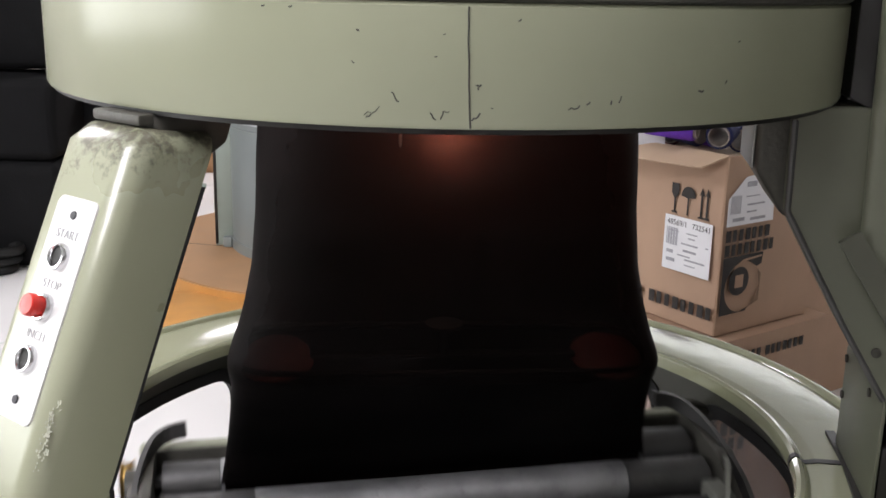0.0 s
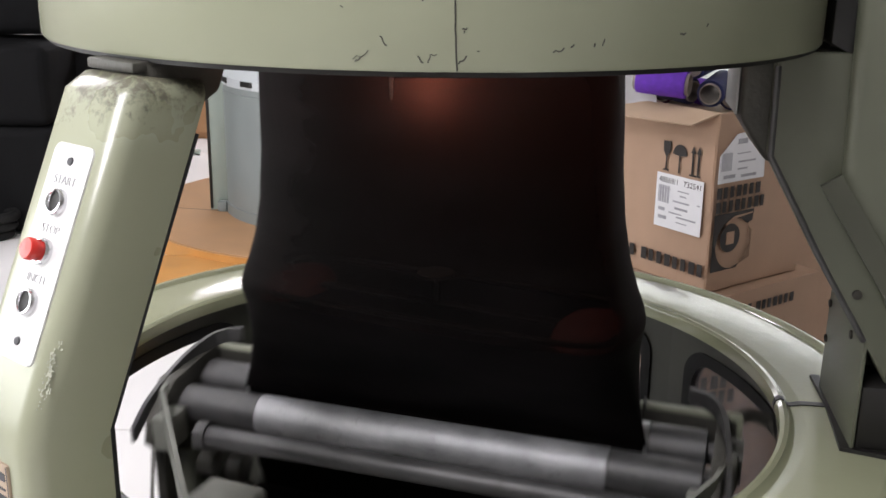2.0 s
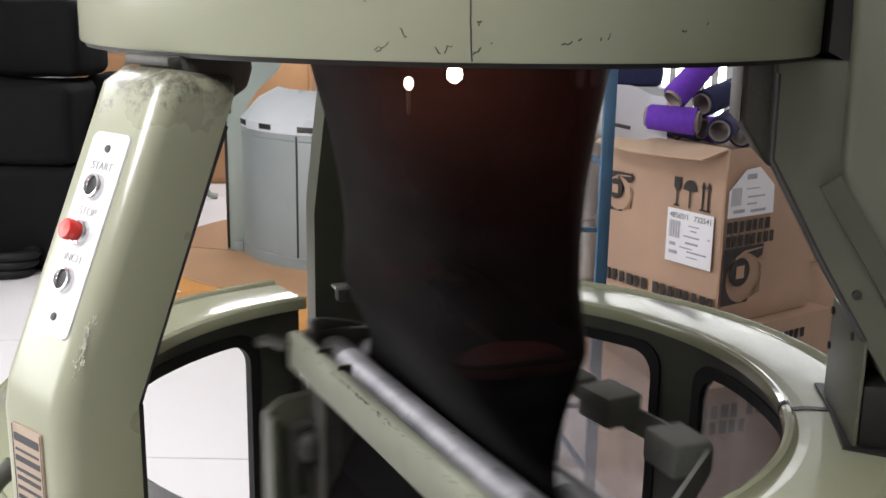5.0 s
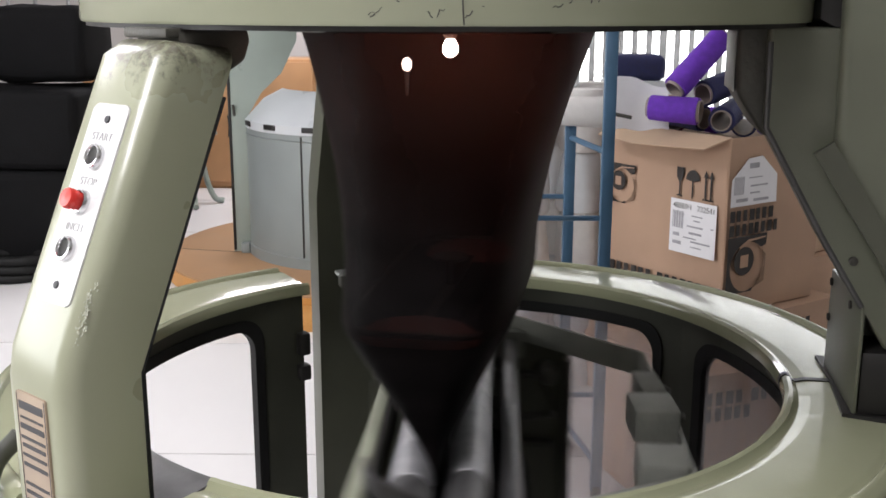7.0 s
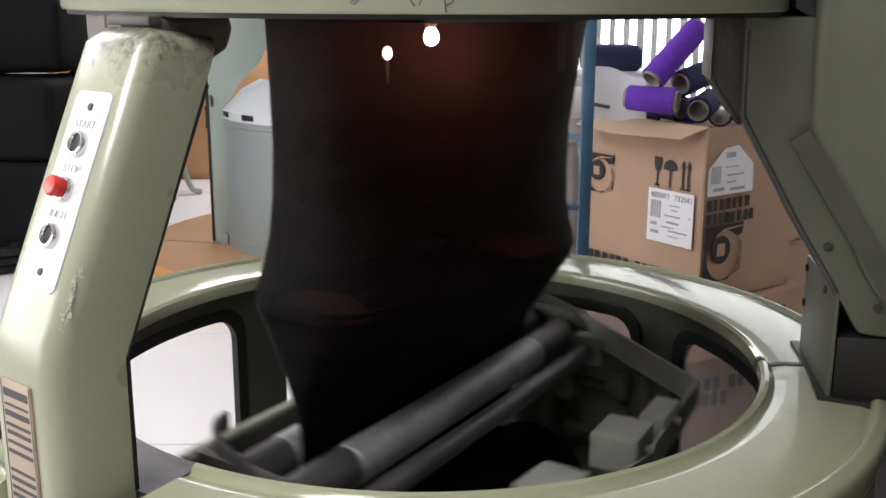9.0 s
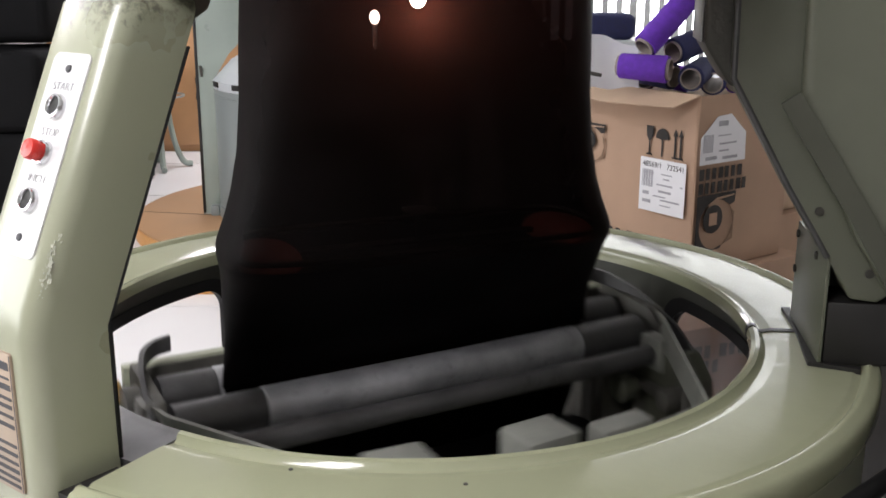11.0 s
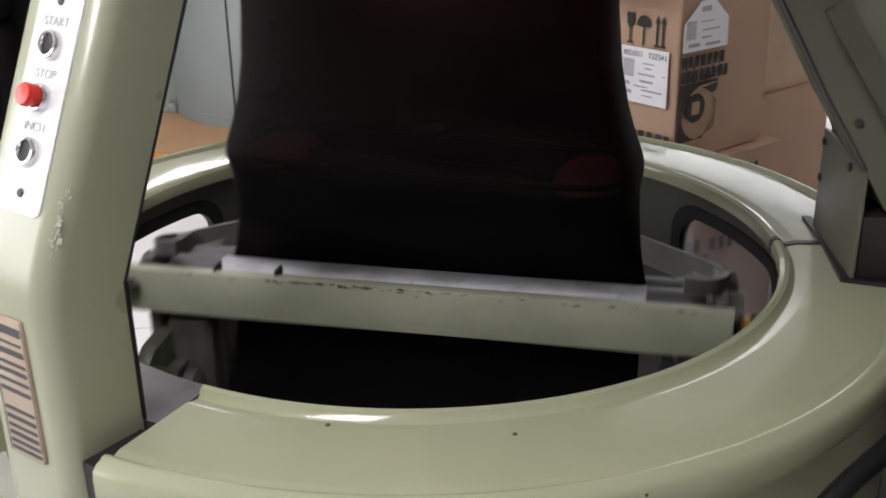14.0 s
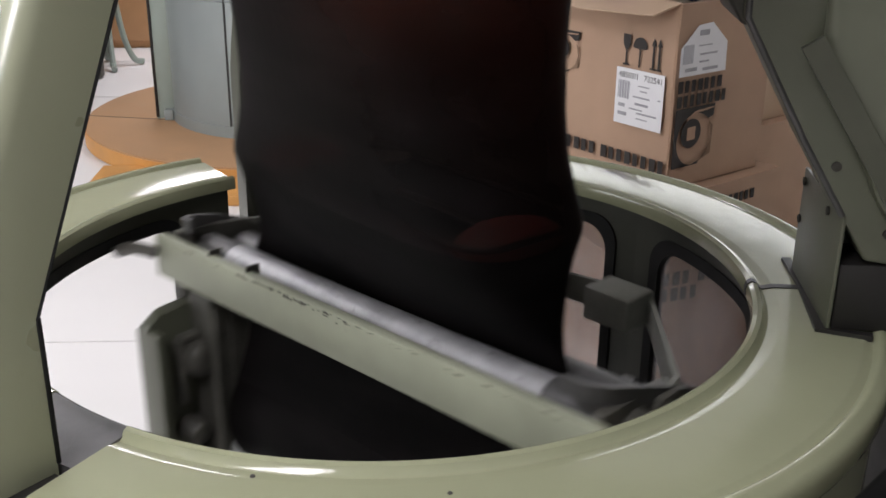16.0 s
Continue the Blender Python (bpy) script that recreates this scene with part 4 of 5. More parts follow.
for yy, zz, ww, hh in ((0.08, 0.64, 0.10, 0.13), (-0.13, 0.70, 0.09, 0.10), (-0.15, 0.55, 0.11, 0.09), (0.06, 0.48, 0.12, 0.10)):
    part("pocket_rib", box((0.030, ww, 0.014), (0.424, yy, zz + hh / 2), 0.004), CAST, casting)
    part("pocket_rib", box((0.030, 0.014, hh), (0.424, yy + ww / 2, zz), 0.004), CAST, casting)
for yy, zz, rr in ((0.10, 0.665, 0.034), (0.045, 0.59, 0.028), (0.12, 0.52, 0.024), (-0.19, 0.76, 0.022)):
    part("lug", moved(spin_y([(0.028, rr), (-0.02, rr), (-0.028, rr * 0.8), (-0.032, rr * 0.35)], 0, 20), Matrix.Translation((0.410, yy, zz))), CAST, casting)
for yy, zz, rr in ((-0.08, 0.745, 0.026), (-0.02, 0.70, 0.032), (-0.09, 0.66, 0.022), (0.0, 0.60, 0.030)):
    part("lug", moved(spin_y([(0.0, rr), (-0.03, rr), (-0.034, rr * 0.8), (-0.036, rr * 0.35)], 0, 20), Matrix.Translation((0.404, yy, zz))), SHADED_PAINT if rr > 0.025 else CAST, casting)
part("link_rod", sweep([(0.385, -0.09, 0.66), (0.36, -0.15, 0.68), (0.33, -0.20, 0.70)], 0.008, 8), CAST, take)
casting2 = part("end_casting", box((0.045, 0.15, 0.28), (-0.425, -0.02, 0.635), 0.010, 2), GREEN_DARK, take, "dark cast end bracket")
for yy, zz, rr in ((-0.07, 0.74, 0.022), (0.03, 0.68, 0.028)):
    part("lug", moved(spin_y([(0.0, rr), (0.03, rr), (0.034, rr * 0.8), (0.036, rr * 0.35)], 0, 20), Matrix.Translation((-0.404, yy, zz))), CAST, casting2)
part("bottom_plate", box((0.96, 0.20, 0.025), (0, 0, 0.365), 0.005), CAST, take)
part("hub", lathe([(0.0001, 0.03), (0.14, 0.03), (0.13, 0.10), (0.06, 0.14), (0.05, 0.36), (0.0001, 0.36)], 0, 360, 32), CAST, take, "dark turning hub on the floor")
# weight rail round the draw roller side
RAIL = [(-0.478, -0.02, 0.858), (-0.462, -0.09, 0.852), (-0.240, -0.376, 0.815), (0.0, -0.392, 0.795), (0.318, -0.372, 0.815), (0.462, -0.09, 0.852), (0.478, -0.02, 0.858)]
part("weight_rail", strap(RAIL, 0.050, 0.008), WEIGHT, take, "bent grey flat-bar weight rail")
for x, y, z, w, d, h in ((-0.206, -0.332, 0.856, 0.092, 0.076, 0.060), (0.012, -0.350, 0.856, 0.092, 0.078, 0.060), (0.152, -0.362, 0.844, 0.098, 0.046, 0.042)):
    wt = part("weight", box((w, d, h), (x, y, z - h / 2), 0.006, 2, Matrix.Rotation(0.06 * (-1 if x < 0 else 1), 4, "Z")), WEIGHT, take, "dusty cast weight block")
    part("clamp_bolt", moved(spin_y([(0, 0.008), (0.02, 0.008)], 0, 6), Matrix.Translation((x, y - d / 2 + 0.004, z - h / 2)) @ Matrix.Rotation(radians(-90), 4, "Z")), CAST, wt)



# ---- the second machine on its wooden platform ----
FAR = Vector((-0.55, 4.45, 0.10))
platform = part("platform", moved(lathe([(0.0001, 0.0), (1.13, 0.0), (1.14, 0.01), (1.14, 0.094), (1.13, 0.10), (0.0001, 0.10)], 0, 360, 96), Matrix.Translation((FAR.x, FAR.y, 0))), CHIPBOARD)
tagged(platform, "round brown hardboard platform on the floor", "platform")
part("edge_band", moved(lathe([(1.139, 0.004), (1.146, 0.004), (1.146, 0.085), (1.139, 0.085)], 0, 360, 96), Matrix.Translation((FAR.x, FAR.y, 0))), PINE, platform, "orange pine edge")
for x0, y0, x1, y1 in ((-1.68, 4.35, -0.9, 4.18), (-0.9, 4.18, -0.3, 3.36)):
    d = Vector((x1 - x0, y1 - y0, 0))
    part("board_joint", box((d.length, 0.006, 0.002), ((x0 + x1) / 2, (y0 + y1) / 2, 0.1004), 0, turn=Matrix.Rotation(math.atan2(d.y, d.x), 4, "Z")), CHIP, platform, smooth=False)
slat_base = part("packing_board", box((1.3, 0.5, 0.05), (-0.75, 3.28, 0.025), 0.004), PINE)
tagged(slat_base, "orange pine board lying before the platform", "board")

far_machine = new("knitting_machine")
tagged(far_machine, "grey-green knitting machine with a curved sheet cover", "machine")
machine_frame(far_machine, GREY_GREEN, GREY_GREEN, (188.0, 308.0, 68.0), False)
part("drum_cover", lathe([(0.55, 1.50), (0.55, 1.64), (0.53, 1.64), (0.53, 1.50)], 0, 360, 72), GREY_GREEN, far_machine)
part("bed_plate", lathe([(0.2, 1.49), (0.2, 1.505), (0.54, 1.505), (0.54, 1.49)], 0, 360, 48), BLACK, far_machine)
part("side_panel", moved(prism([(0.748, 1.60), (0.748, 0.0), (0.640, 0.0), (0.640, 0.80), (0.56, 0.93), (0.44, 1.04), (0.35, 1.22), (0.33, 1.60)], 0.060, 0.074, 0.003, 2), at_angle(188)), GREY_GREEN, far_machine, "flat grey-green side panel")
cover = part("cover", lathe([(0.655, 0.0), (0.655, 0.735), (0.650, 0.745), (0.635, 0.745), (0.635, 0.0)], 196, 300, 60), GREY_COVER, far_machine, "curved grey sheet cover")
part("cover_foot", lathe([(0.657, 0.0), (0.664, 0.0), (0.664, 0.06), (0.657, 0.064)], 196, 300, 60), GREY_COVER, far_machine)
part("cover_top", lathe([(0.660, 0.738), (0.662, 0.785), (0.645, 0.800), (0.55, 0.90), (0.44, 0.955), (0.43, 0.94), (0.54, 0.88), (0.640, 0.738)], 196, 300, 60), PALE_COVER, far_machine, "pale sloping top with hand slots")
part("cover_bead", lathe([(0.655, 0.700), (0.660, 0.704), (0.655, 0.708)], 196, 300, 60), GREY_COVER, far_machine)
for a in (205.0, 228.0, 252.0, 274.0):
    part("hand_slot", moved(box((0.016, 0.095, 0.030), (0.6600, 0, 0.768), 0.004), at_angle(a)), BLACK, far_machine, "black hand slot")
for a in (247.0,):
    part("cover_gap", moved(box((0.006, 0.010, 0.72), (0.656, 0, 0.37), 0), at_angle(a)), BLACK, far_machine)
part("door_seal", moved(box((0.016, 0.012, 1.5), (0.742, 0.073, 0.76), 0.002), at_angle(188)), BLACK, far_machine, "black seal strip on the leg")
part("knob", sweep([(-0.70, -0.17, 0.80), (-0.70, -0.19, 0.86)], 0.008, 8), CAST, far_machine)
part("foot_block", box((0.05, 0.05, 0.06), (-0.655, -0.20, 0.03), 0.006), GREY_COVER, far_machine)
part("belly", lathe([(0.0001, 0.0), (0.42, 0.0), (0.42, 0.85), (0.0001, 0.85)], 0, 360, 48), BLACK_COVER, far_machine)
far_machine.location = FAR

# ---- cartons and cones ----
U = Vector((0.82, 0.57, 0)).normalized()
V = Vector((-0.57, 0.82, 0)).normalized()
CORNER = Vector((0.955, 1.83, 0))
W_U, W_V = 0.50, 0.60


def carton_frame(corner, z):
    return Matrix.Translation((corner.x, corner.y, z)) @ Matrix((U, V, Vector((0, 0, 1)))).transposed().to_4x4()


def carton_thing(corner, z, wu, wv, h, mat, open_top, label):
    """A carton with four walls, a bottom and, when closed, two lid flaps, all a little warped."""
    e = new("carton")
    t = 0.006
    walls = [("side", (wu, t, h), (wu / 2, t / 2, h / 2)), ("side", (wu, t, h), (wu / 2, wv - t / 2, h / 2)),
             ("end", (t, wv - 2 * t - 0.001, h), (t / 2, wv / 2, h / 2)), ("end", (t, wv - 2 * t - 0.001, h), (wu - t / 2, wv / 2, h / 2)),
             ("bottom", (wu - 0.02, wv - 0.02, t), (wu / 2, wv / 2, t))]
    if not open_top:
        walls += [("lid_flap", (wu - 0.004, wv / 2 - 0.004, t), (wu / 2, wv * 0.25, h - t / 2)), ("lid_flap", (wu - 0.004, wv / 2 - 0.004, t), (wu / 2, wv * 0.75, h - t / 2))]
    for name, size, at in walls:
        bm = box(size, at, 0.0015, 1)
        bmesh.ops.subdivide_edges(bm, edges=[d for d in bm.edges if d.calc_length() > 0.1], cuts=5, use_grid_fill=True)
        for v in bm.verts:
            q = noise.noise_vector(Vector((v.co.x * 5, v.co.y * 5, v.co.z * 5 + z)))
            v.co.x += 0.004 * math.sin(v.co.z * 9 + v.co.y * 5) + 0.0016 * q.x
            v.co.y += 0.003 * math.sin(v.co.z * 7 + v.co.x * 6) + 0.0016 * q.y
        part(name, bm, mat, e)
    e.matrix_basis = carton_frame(corner, z)
    return tagged(e, label, "box", "cartons")


BOX_Z, BOX_H = 0.452, 0.628
carton = carton_thing(CORNER, BOX_Z, W_U, W_V, BOX_H, CARD, True, "open brown cardboard carton with black print, full of yarn cones")
part("flap", moved(slab([(-0.01, 0), (W_V - 0.02, 0), (W_V - 0.05, 0.10), (W_V - 0.25, 0.125), (0.03, 0.10)], 0.005), Matrix.Translation((0, 0.01, BOX_H)) @ Matrix((Vector((0, 1, 0)), Vector((-0.86, 0, -0.35)).normalized(), Vector((-0.35, 0, 0.86)).normalized())).transposed().to_4x4()), CARD_IN, carton, "folded-out carton flap")
part("flap", moved(slab([(0, 0), (W_U, 0), (W_U - 0.03, 0.11), (0.05, 0.09)], 0.005), Matrix.Translation((0, W_V, BOX_H)) @ Matrix((Vector((1, 0, 0)), Vector((0, 0.5, 0.6)).normalized(), Vector((0, -0.6, 0.5)).normalized())).transposed().to_4x4()), CARD_IN, carton)
# print faces: side V is x = 0 (seen from -x), side U is y = 0 (seen from -y)
FACE_V = Matrix.Translation((-0.0085, 0, 0)) @ Matrix((Vector((0, -1, 0)), Vector((0, 0, 1)), Vector((-1, 0, 0)))).transposed().to_4x4()
FACE_U = Matrix.Translation((0, -0.0075, 0)) @ Matrix((Vector((1, 0, 0)), Vector((0, 0, 1)), Vector((0, -1, 0)))).transposed().to_4x4()


def stamp(name, outline, face, x, y, mat=PRINT, lift=0.0, label="", parent=None):
    return part(name, slab(outline, 0.0012, face @ Matrix.Translation((x, y, lift))), mat, parent or carton, label, smooth=False)


def handling_signs(face, x, y):
    glass = [(-0.017, 0.105), (0.017, 0.105), (0.016, 0.07), (0.008, 0.058), (0.003, 0.05), (0.003, 0.008), (0.014, 0.004), (0.014, 0), (-0.014, 0), (-0.014, 0.004), (-0.003, 0.008), (-0.003, 0.05), (-0.008, 0.058), (-0.016, 0.07)]
    stamp("glass_sign", glass, face, x - 0.085, y, label="black printed glass sign")
    um = [(0.032 * math.cos(radians(a)), 0.065 + 0.036 * math.sin(radians(a))) for a in range(0, 181, 15)]
    stamp("umbrella_sign", um + [(-0.003, 0.06), (-0.003, 0.0), (0.003, 0.0), (0.003, 0.06)], face, x - 0.025, y, label="black printed umbrella sign")
    for k in (0.035, 0.06):
        stamp("arrow_sign", [(-0.012, 0), (0.012, 0), (0.012, 0.006), (0.004, 0.006), (0.004, 0.08), (0.011, 0.08), (0, 0.106), (-0.011, 0.08), (-0.004, 0.08), (-0.004, 0.006), (-0.012, 0.006)], face, x + k, y, label="black printed arrow sign")


def word_bars(face, x, y, widths, h, gap=0.012, parent=None):
    """A line of print that is a maker's name, as plain bars of a letter's width."""
    for w in widths:
        n = max(1, round(w / (h * 0.86)))
        for k in range(n):
            lw = w / n * (0.58 if k % 3 else 0.70)
            x0 = x + w * k / n
            stamp("print_bar", [(x0, 0), (x0 + lw, 0), (x0 + lw, h), (x0, h)], face, 0, y, parent=parent)
        x += w + gap


def mark(face, x, y, s):
    """The maker's square mark, as plain shapes: a dark square, a pale disc with a tail, a dark core with a pale block."""
    arc = [(0.52 * s + 0.44 * s * math.cos(radians(a)), 0.45 * s + 0.44 * s * math.sin(radians(a))) for a in range(300, 59, -8)]
    stamp("mark_square", [(0, 0), (0.66 * s, 0), (0.70 * s, 0.06 * s)] + arc[4:] + [(0.86 * s, 0.76 * s), (0.98 * s, 0.80 * s), (s, s), (0, s)], face, x, y)
    stamp("mark_tail", [(0.30 * s, 0.78 * s), (0.52 * s, 0.89 * s), (0.96 * s, 0.93 * s), (0.96 * s, 0.95 * s), (0.50 * s, 0.93 * s), (0.28 * s, 0.82 * s)], face, x, y, CARD, 0.0016)
    stamp("mark_core", [(0.42 * s + 0.25 * s * math.cos(radians(a)), 0.56 * s + 0.25 * s * math.sin(radians(a))) for a in range(0, 360, 10)], face, x, y, PRINT, 0.0016)
    stamp("mark_shade", [(0.70 * s, 0.05 * s), (0.98 * s, 0.14 * s), (0.99 * s, 0.62 * s), (0.90 * s, 0.70 * s), (0.97 * s, 0.42 * s), (0.88 * s, 0.20 * s)], face, x, y, PRINT_FADED)
    stamp("mark_block", [(0.32 * s, 0.45 * s), (0.52 * s, 0.45 * s), (0.52 * s, 0.67 * s), (0.32 * s, 0.67 * s)], face, x, y, CARD, 0.0030)


handling_signs(FACE_V, -0.13, 0.40)
lab = stamp("label", [(0, 0), (0.215, 0), (0.215, 0.195), (0, 0.195)], FACE_V, -0.252, 0.195, PAPER, 0.001, "white printed paper label")
LIFT = 0.0024
for word, x in (("48569/1", -0.195), ("732541", -0.085)):
    letters(word, 0.028, FACE_V @ Matrix.Translation((x, 0.366, LIFT)), PRINT, lab)
for k in range(9):
    stamp("barcode_line", [(0, 0), (0.0032 + 0.002 * (k % 2), 0), (0.0032 + 0.002 * (k % 2), 0.062), (0, 0.062)], FACE_V, -0.240 + 0.006 * k, 0.285, PRINT_GREY, 0.0015, parent=lab)
for x, y, w, h in ((-0.15, 0.335, 0.05, 0.004), (-0.14, 0.318, 0.03, 0.005), (-0.17, 0.295, 0.075, 0.006), (-0.16, 0.270, 0.06, 0.008), (-0.235, 0.255, 0.03, 0.012), (-0.185, 0.252, 0.06, 0.005),
                   (-0.15, 0.24, 0.09, 0.006), (-0.15, 0.222, 0.05, 0.004), (-0.06, 0.30, 0.012, 0.005), (-0.235, 0.335, 0.05, 0.003), (-0.235, 0.225, 0.04, 0.012)):
    stamp("label_bar", [(0, 0), (w, 0), (w, h), (0, h)], FACE_V, x, y, PRINT_GREY, 0.0015, parent=lab)
word_bars(FACE_V, -0.56, 0.055, (0.235, 0.305), 0.044, 0.02)
mark(FACE_V, -0.59, 0.33, 0.15)
word_bars(FACE_U, 0.008, 0.335, (0.235,), 0.040)
word_bars(FACE_U, 0.008, 0.285, (0.265,), 0.040)
mark(FACE_U, 0.006, 0.075, 0.205)
lab2 = stamp("label", [(0, 0), (0.24, 0.0), (0.235, 0.10), (0.15, 0.17), (0.08, 0.165), (0.0, 0.095)], FACE_U, 0.004, 0.39, PAPER, 0.001, "crumpled white paper label")
for k in range(8):
    stamp("barcode_line", [(0, 0), (0.004, 0), (0.004, 0.062), (0, 0.062)], FACE_U, 0.016 + 0.0066 * k, 0.432, PRINT_GREY, 0.0015, parent=lab2)
for x, y, w, h in ((0.09, 0.52, 0.05, 0.018), (0.09, 0.485, 0.07, 0.004), (0.10, 0.455, 0.09, 0.006), (0.10, 0.43, 0.05, 0.006), (0.03, 0.405, 0.06, 0.012), (0.12, 0.402, 0.08, 0.01)):
    stamp("label_bar", [(0, 0), (w, 0), (w, h), (0, h)], FACE_U, x, y, PRINT_GREY, 0.0015, parent=lab2)

lower = carton_thing(CORNER + U * -0.035 + V * -0.05, 0.003, 0.62, 0.74, 0.445, CARD, False, "closed brown cardboard carton under the open one")
for face, x, y, ws in ((FACE_U, 0.03, 0.36, (0.2, 0.22)), (FACE_V, -0.6, 0.34, (0.24, 0.26))):
    word_bars(face, x, y, ws, 0.035, 0.02, lower)
front_carton = carton_thing(Vector((0.66, 1.14, 0)), 0.003, 0.50, 0.48, 0.468, CARD, False, "closed brown cardboard carton on the floor behind the perspex")
front_carton.matrix_basis = pose(0.66, 1.14, 0.003, 0, 0, 20)
word_bars(FACE_U, 0.06, 0.375, (0.17, 0.20), 0.040, 0.02, front_carton)
word_bars(FACE_U, 0.06, 0.325, (0.20,), 0.040, 0.02, front_carton)
carton_thing(CORNER + U * 0.66 + V * 0.12, 0.003, 0.5, 0.55, 0.55, CARD, False, "worn brown cardboard carton beside the stack")
carton_thing(CORNER + U * 0.64 + V * 0.16, 0.556, 0.5, 0.5, 0.42, CARD_IN, False, "pale brown cardboard carton stacked on another")


def cone(at, axis, mat, label, r0=0.062, r1=0.048, ln=0.20, hole=0.034):
    e = new("yarn_cone")
    k = hole * r1 / r0
    part("yarn", lathe([(hole, 0.0), (r0 * 0.97, 0.0), (r0, 0.006), (r1, ln - 0.006), (r1 * 0.96, ln), (k, ln)], 0, 360, 32), mat, e)
    part("core", lathe([(hole - 0.003, -0.010), (hole + 0.001, -0.010), (k + 0.001, ln + 0.010), (k - 0.003, ln + 0.010)], 0, 360, 28), CORE, e, "grey card cone tube")
    d = Vector(axis).normalized()
    e.matrix_basis = Matrix.Translation(at) @ d.to_track_quat("Z", "Y").to_matrix().to_4x4()
    tagged(e, label, "yarn cone", "yarn cones")
    return e


PC = "purple yarn cone lying in the open carton"
cone((0.862, 1.945, 1.160), (-0.86, 0.42, 0.04), PURPLE, PC, 0.048, 0.044, 0.17, 0.037)
cone((0.785, 1.975, 1.238), (0.66, 0.35, 0.66), PURPLE, PC, 0.046, 0.044, 0.26, 0.036)
cone((0.900, 2.03, 1.215), (0.75, 0.60, 0.22), NAVY, "navy yarn cone lying in the open carton", 0.048, 0.044, 0.22, 0.036)
cone((0.955, 1.985, 1.125), (0.45, 0.88, 0.10), NAVY, "navy yarn cone lying in the open carton", 0.048, 0.044, 0.2, 0.036)
cone((0.905, 2.05, 1.125), (-0.6, 0.78, 0.05), NAVY, "navy yarn cone lying in the open carton", 0.048, 0.044, 0.2, 0.036)
cone((1.06, 2.08, 1.100), (0.3, 0.9, 0.12), NAVY, "navy yarn cone lying in the open carton", 0.048, 0.044, 0.2, 0.036)
cone((1.17, 2.17, 1.095), (0.5, 0.8, 0.1), PURPLE, PC, 0.048, 0.044, 0.2, 0.036)
cone((1.00, 2.20, 1.10), (-0.6, 0.7, 0.05), PURPLE, PC, 0.048, 0.044, 0.2, 0.036)
cone((0.84, 2.22, 1.10), (0.2, 0.9, 0.05), WINE, "wine red yarn cone in the open carton", 0.048, 0.044, 0.2, 0.036)
cushion = part("packing_tray", moved(slab([(0.015, 0.015), (W_U - 0.015, 0.015), (W_U - 0.015, W_V - 0.015), (0.015, W_V - 0.015)], 0.006), carton_frame(CORNER, 1.046)), CARD_IN)
tagged(cushion, "cardboard tray inside the open carton", "tray")
bm = bmesh.new()
cols = 9
grid = []
for i in range(cols):
    u = i / (cols - 1)
    grid.append([bm.verts.new((0.575 + 0.205 * u, 2.02 + 0.03 * math.sin(u * 3) + 0.05 * v, 1.085 + v * (0.20 - 0.055 * u) + 0.006 * math.sin(9 * u + 4 * v))) for v in (0, 0.35, 0.7, 1.0)])
for p, q in zip(grid, grid[1:]):
    for k in range(3):
        bm.faces.new((p[k], q[k], q[k + 1], p[k + 1]))
bmesh.ops.solidify(bm, geom=bm.faces[:], thickness=0.003)
liner = part("paper_liner", bm, PAPER)
tagged(liner, "curled white paper liner standing out of the carton", "paper")

# ---- blue trolley with white cones ----
trolley = new("trolley")
tagged(trolley, "blue enamelled steel yarn trolley on the floor", "trolley")
for x, y, h in ((0.462, 1.33, 1.60), (0.392, 1.69, 1.18), (0.12, 1.33, 1.60), (0.05, 1.69, 1.18)):
    part("post", box((0.034, 0.034, h - 0.03), (x, y, h / 2 + 0.015), 0.003), BLUE, trolley)
    part("castor", box((0.028, 0.045, 0.05), (x, y, 0.026), 0.008), RUBBER, trolley)
for y, x0, x1 in ((1.33, 0.12, 0.462), (1.69, 0.05, 0.392)):
    for z in (0.35, 0.905):
        part("rail", moved(spin_y([(x0, 0.008), (x1, 0.008)], 0, 10), Matrix.Translation((0, y, z))), BLUE, trolley)
for x0, x1 in ((0.462, 0.392), (0.12, 0.05)):
    for z in (0.12, 1.10):
        part("side_rail", sweep([(x0, 1.33, z), (x1, 1.69, z)], 0.010, 8), BLUE, trolley)
part("spindle", sweep([(0.40, 1.69, 1.175), (0.50, 1.66, 1.185), (0.58, 1.64, 1.17)], 0.006, 8), CAST, trolley)
cone((0.505, 1.655, 1.185), (-1, 0.05, 0.02), WHITE_YARN, "white yarn cone on the trolley spindle", 0.050, 0.046, 0.15)
# film-wrapped white cones on pallets behind
wr = random.Random(11)
for cx, cy, n in ((0.30, 2.35, 5), (0.52, 2.42, 5), (0.10, 2.50, 4), (0.42, 2.72, 6), (0.62, 2.80, 5), (0.22, 2.85, 6)):
    stack = new("wrapped_stack")
    tagged(stack, "stack of white cones wrapped in clear film", "wrapped stack", "wrapped stacks")
    z = 0.0
    for k in range(n):
        h = 0.24
        bmk = lathe([(0.0001, z), (0.088, z), (0.098, z + 0.02), (0.092, z + h * 0.5), (0.080, z + h - 0.02), (0.068, z + h), (0.0001, z + h)], 0, 360, 24)
        for v in bmk.verts:
            k2 = 1 + 0.05 * math.sin(9 * v.co.z + 5 * v.co.x * 10) + wr.uniform(-0.025, 0.025)
            v.co.x *= k2
            v.co.y *= k2
        part("wrapped_cone", bmk, FILM if k % 2 else WHITE_YARN, stack)
        z += h
    stack.location = (cx, cy, 0.0)
# bright window with vertical blinds, far behind the cartons
blinds = new("window_1")
tagged(blinds, "tall daylit window with white vertical blinds", "window", kind="structure")
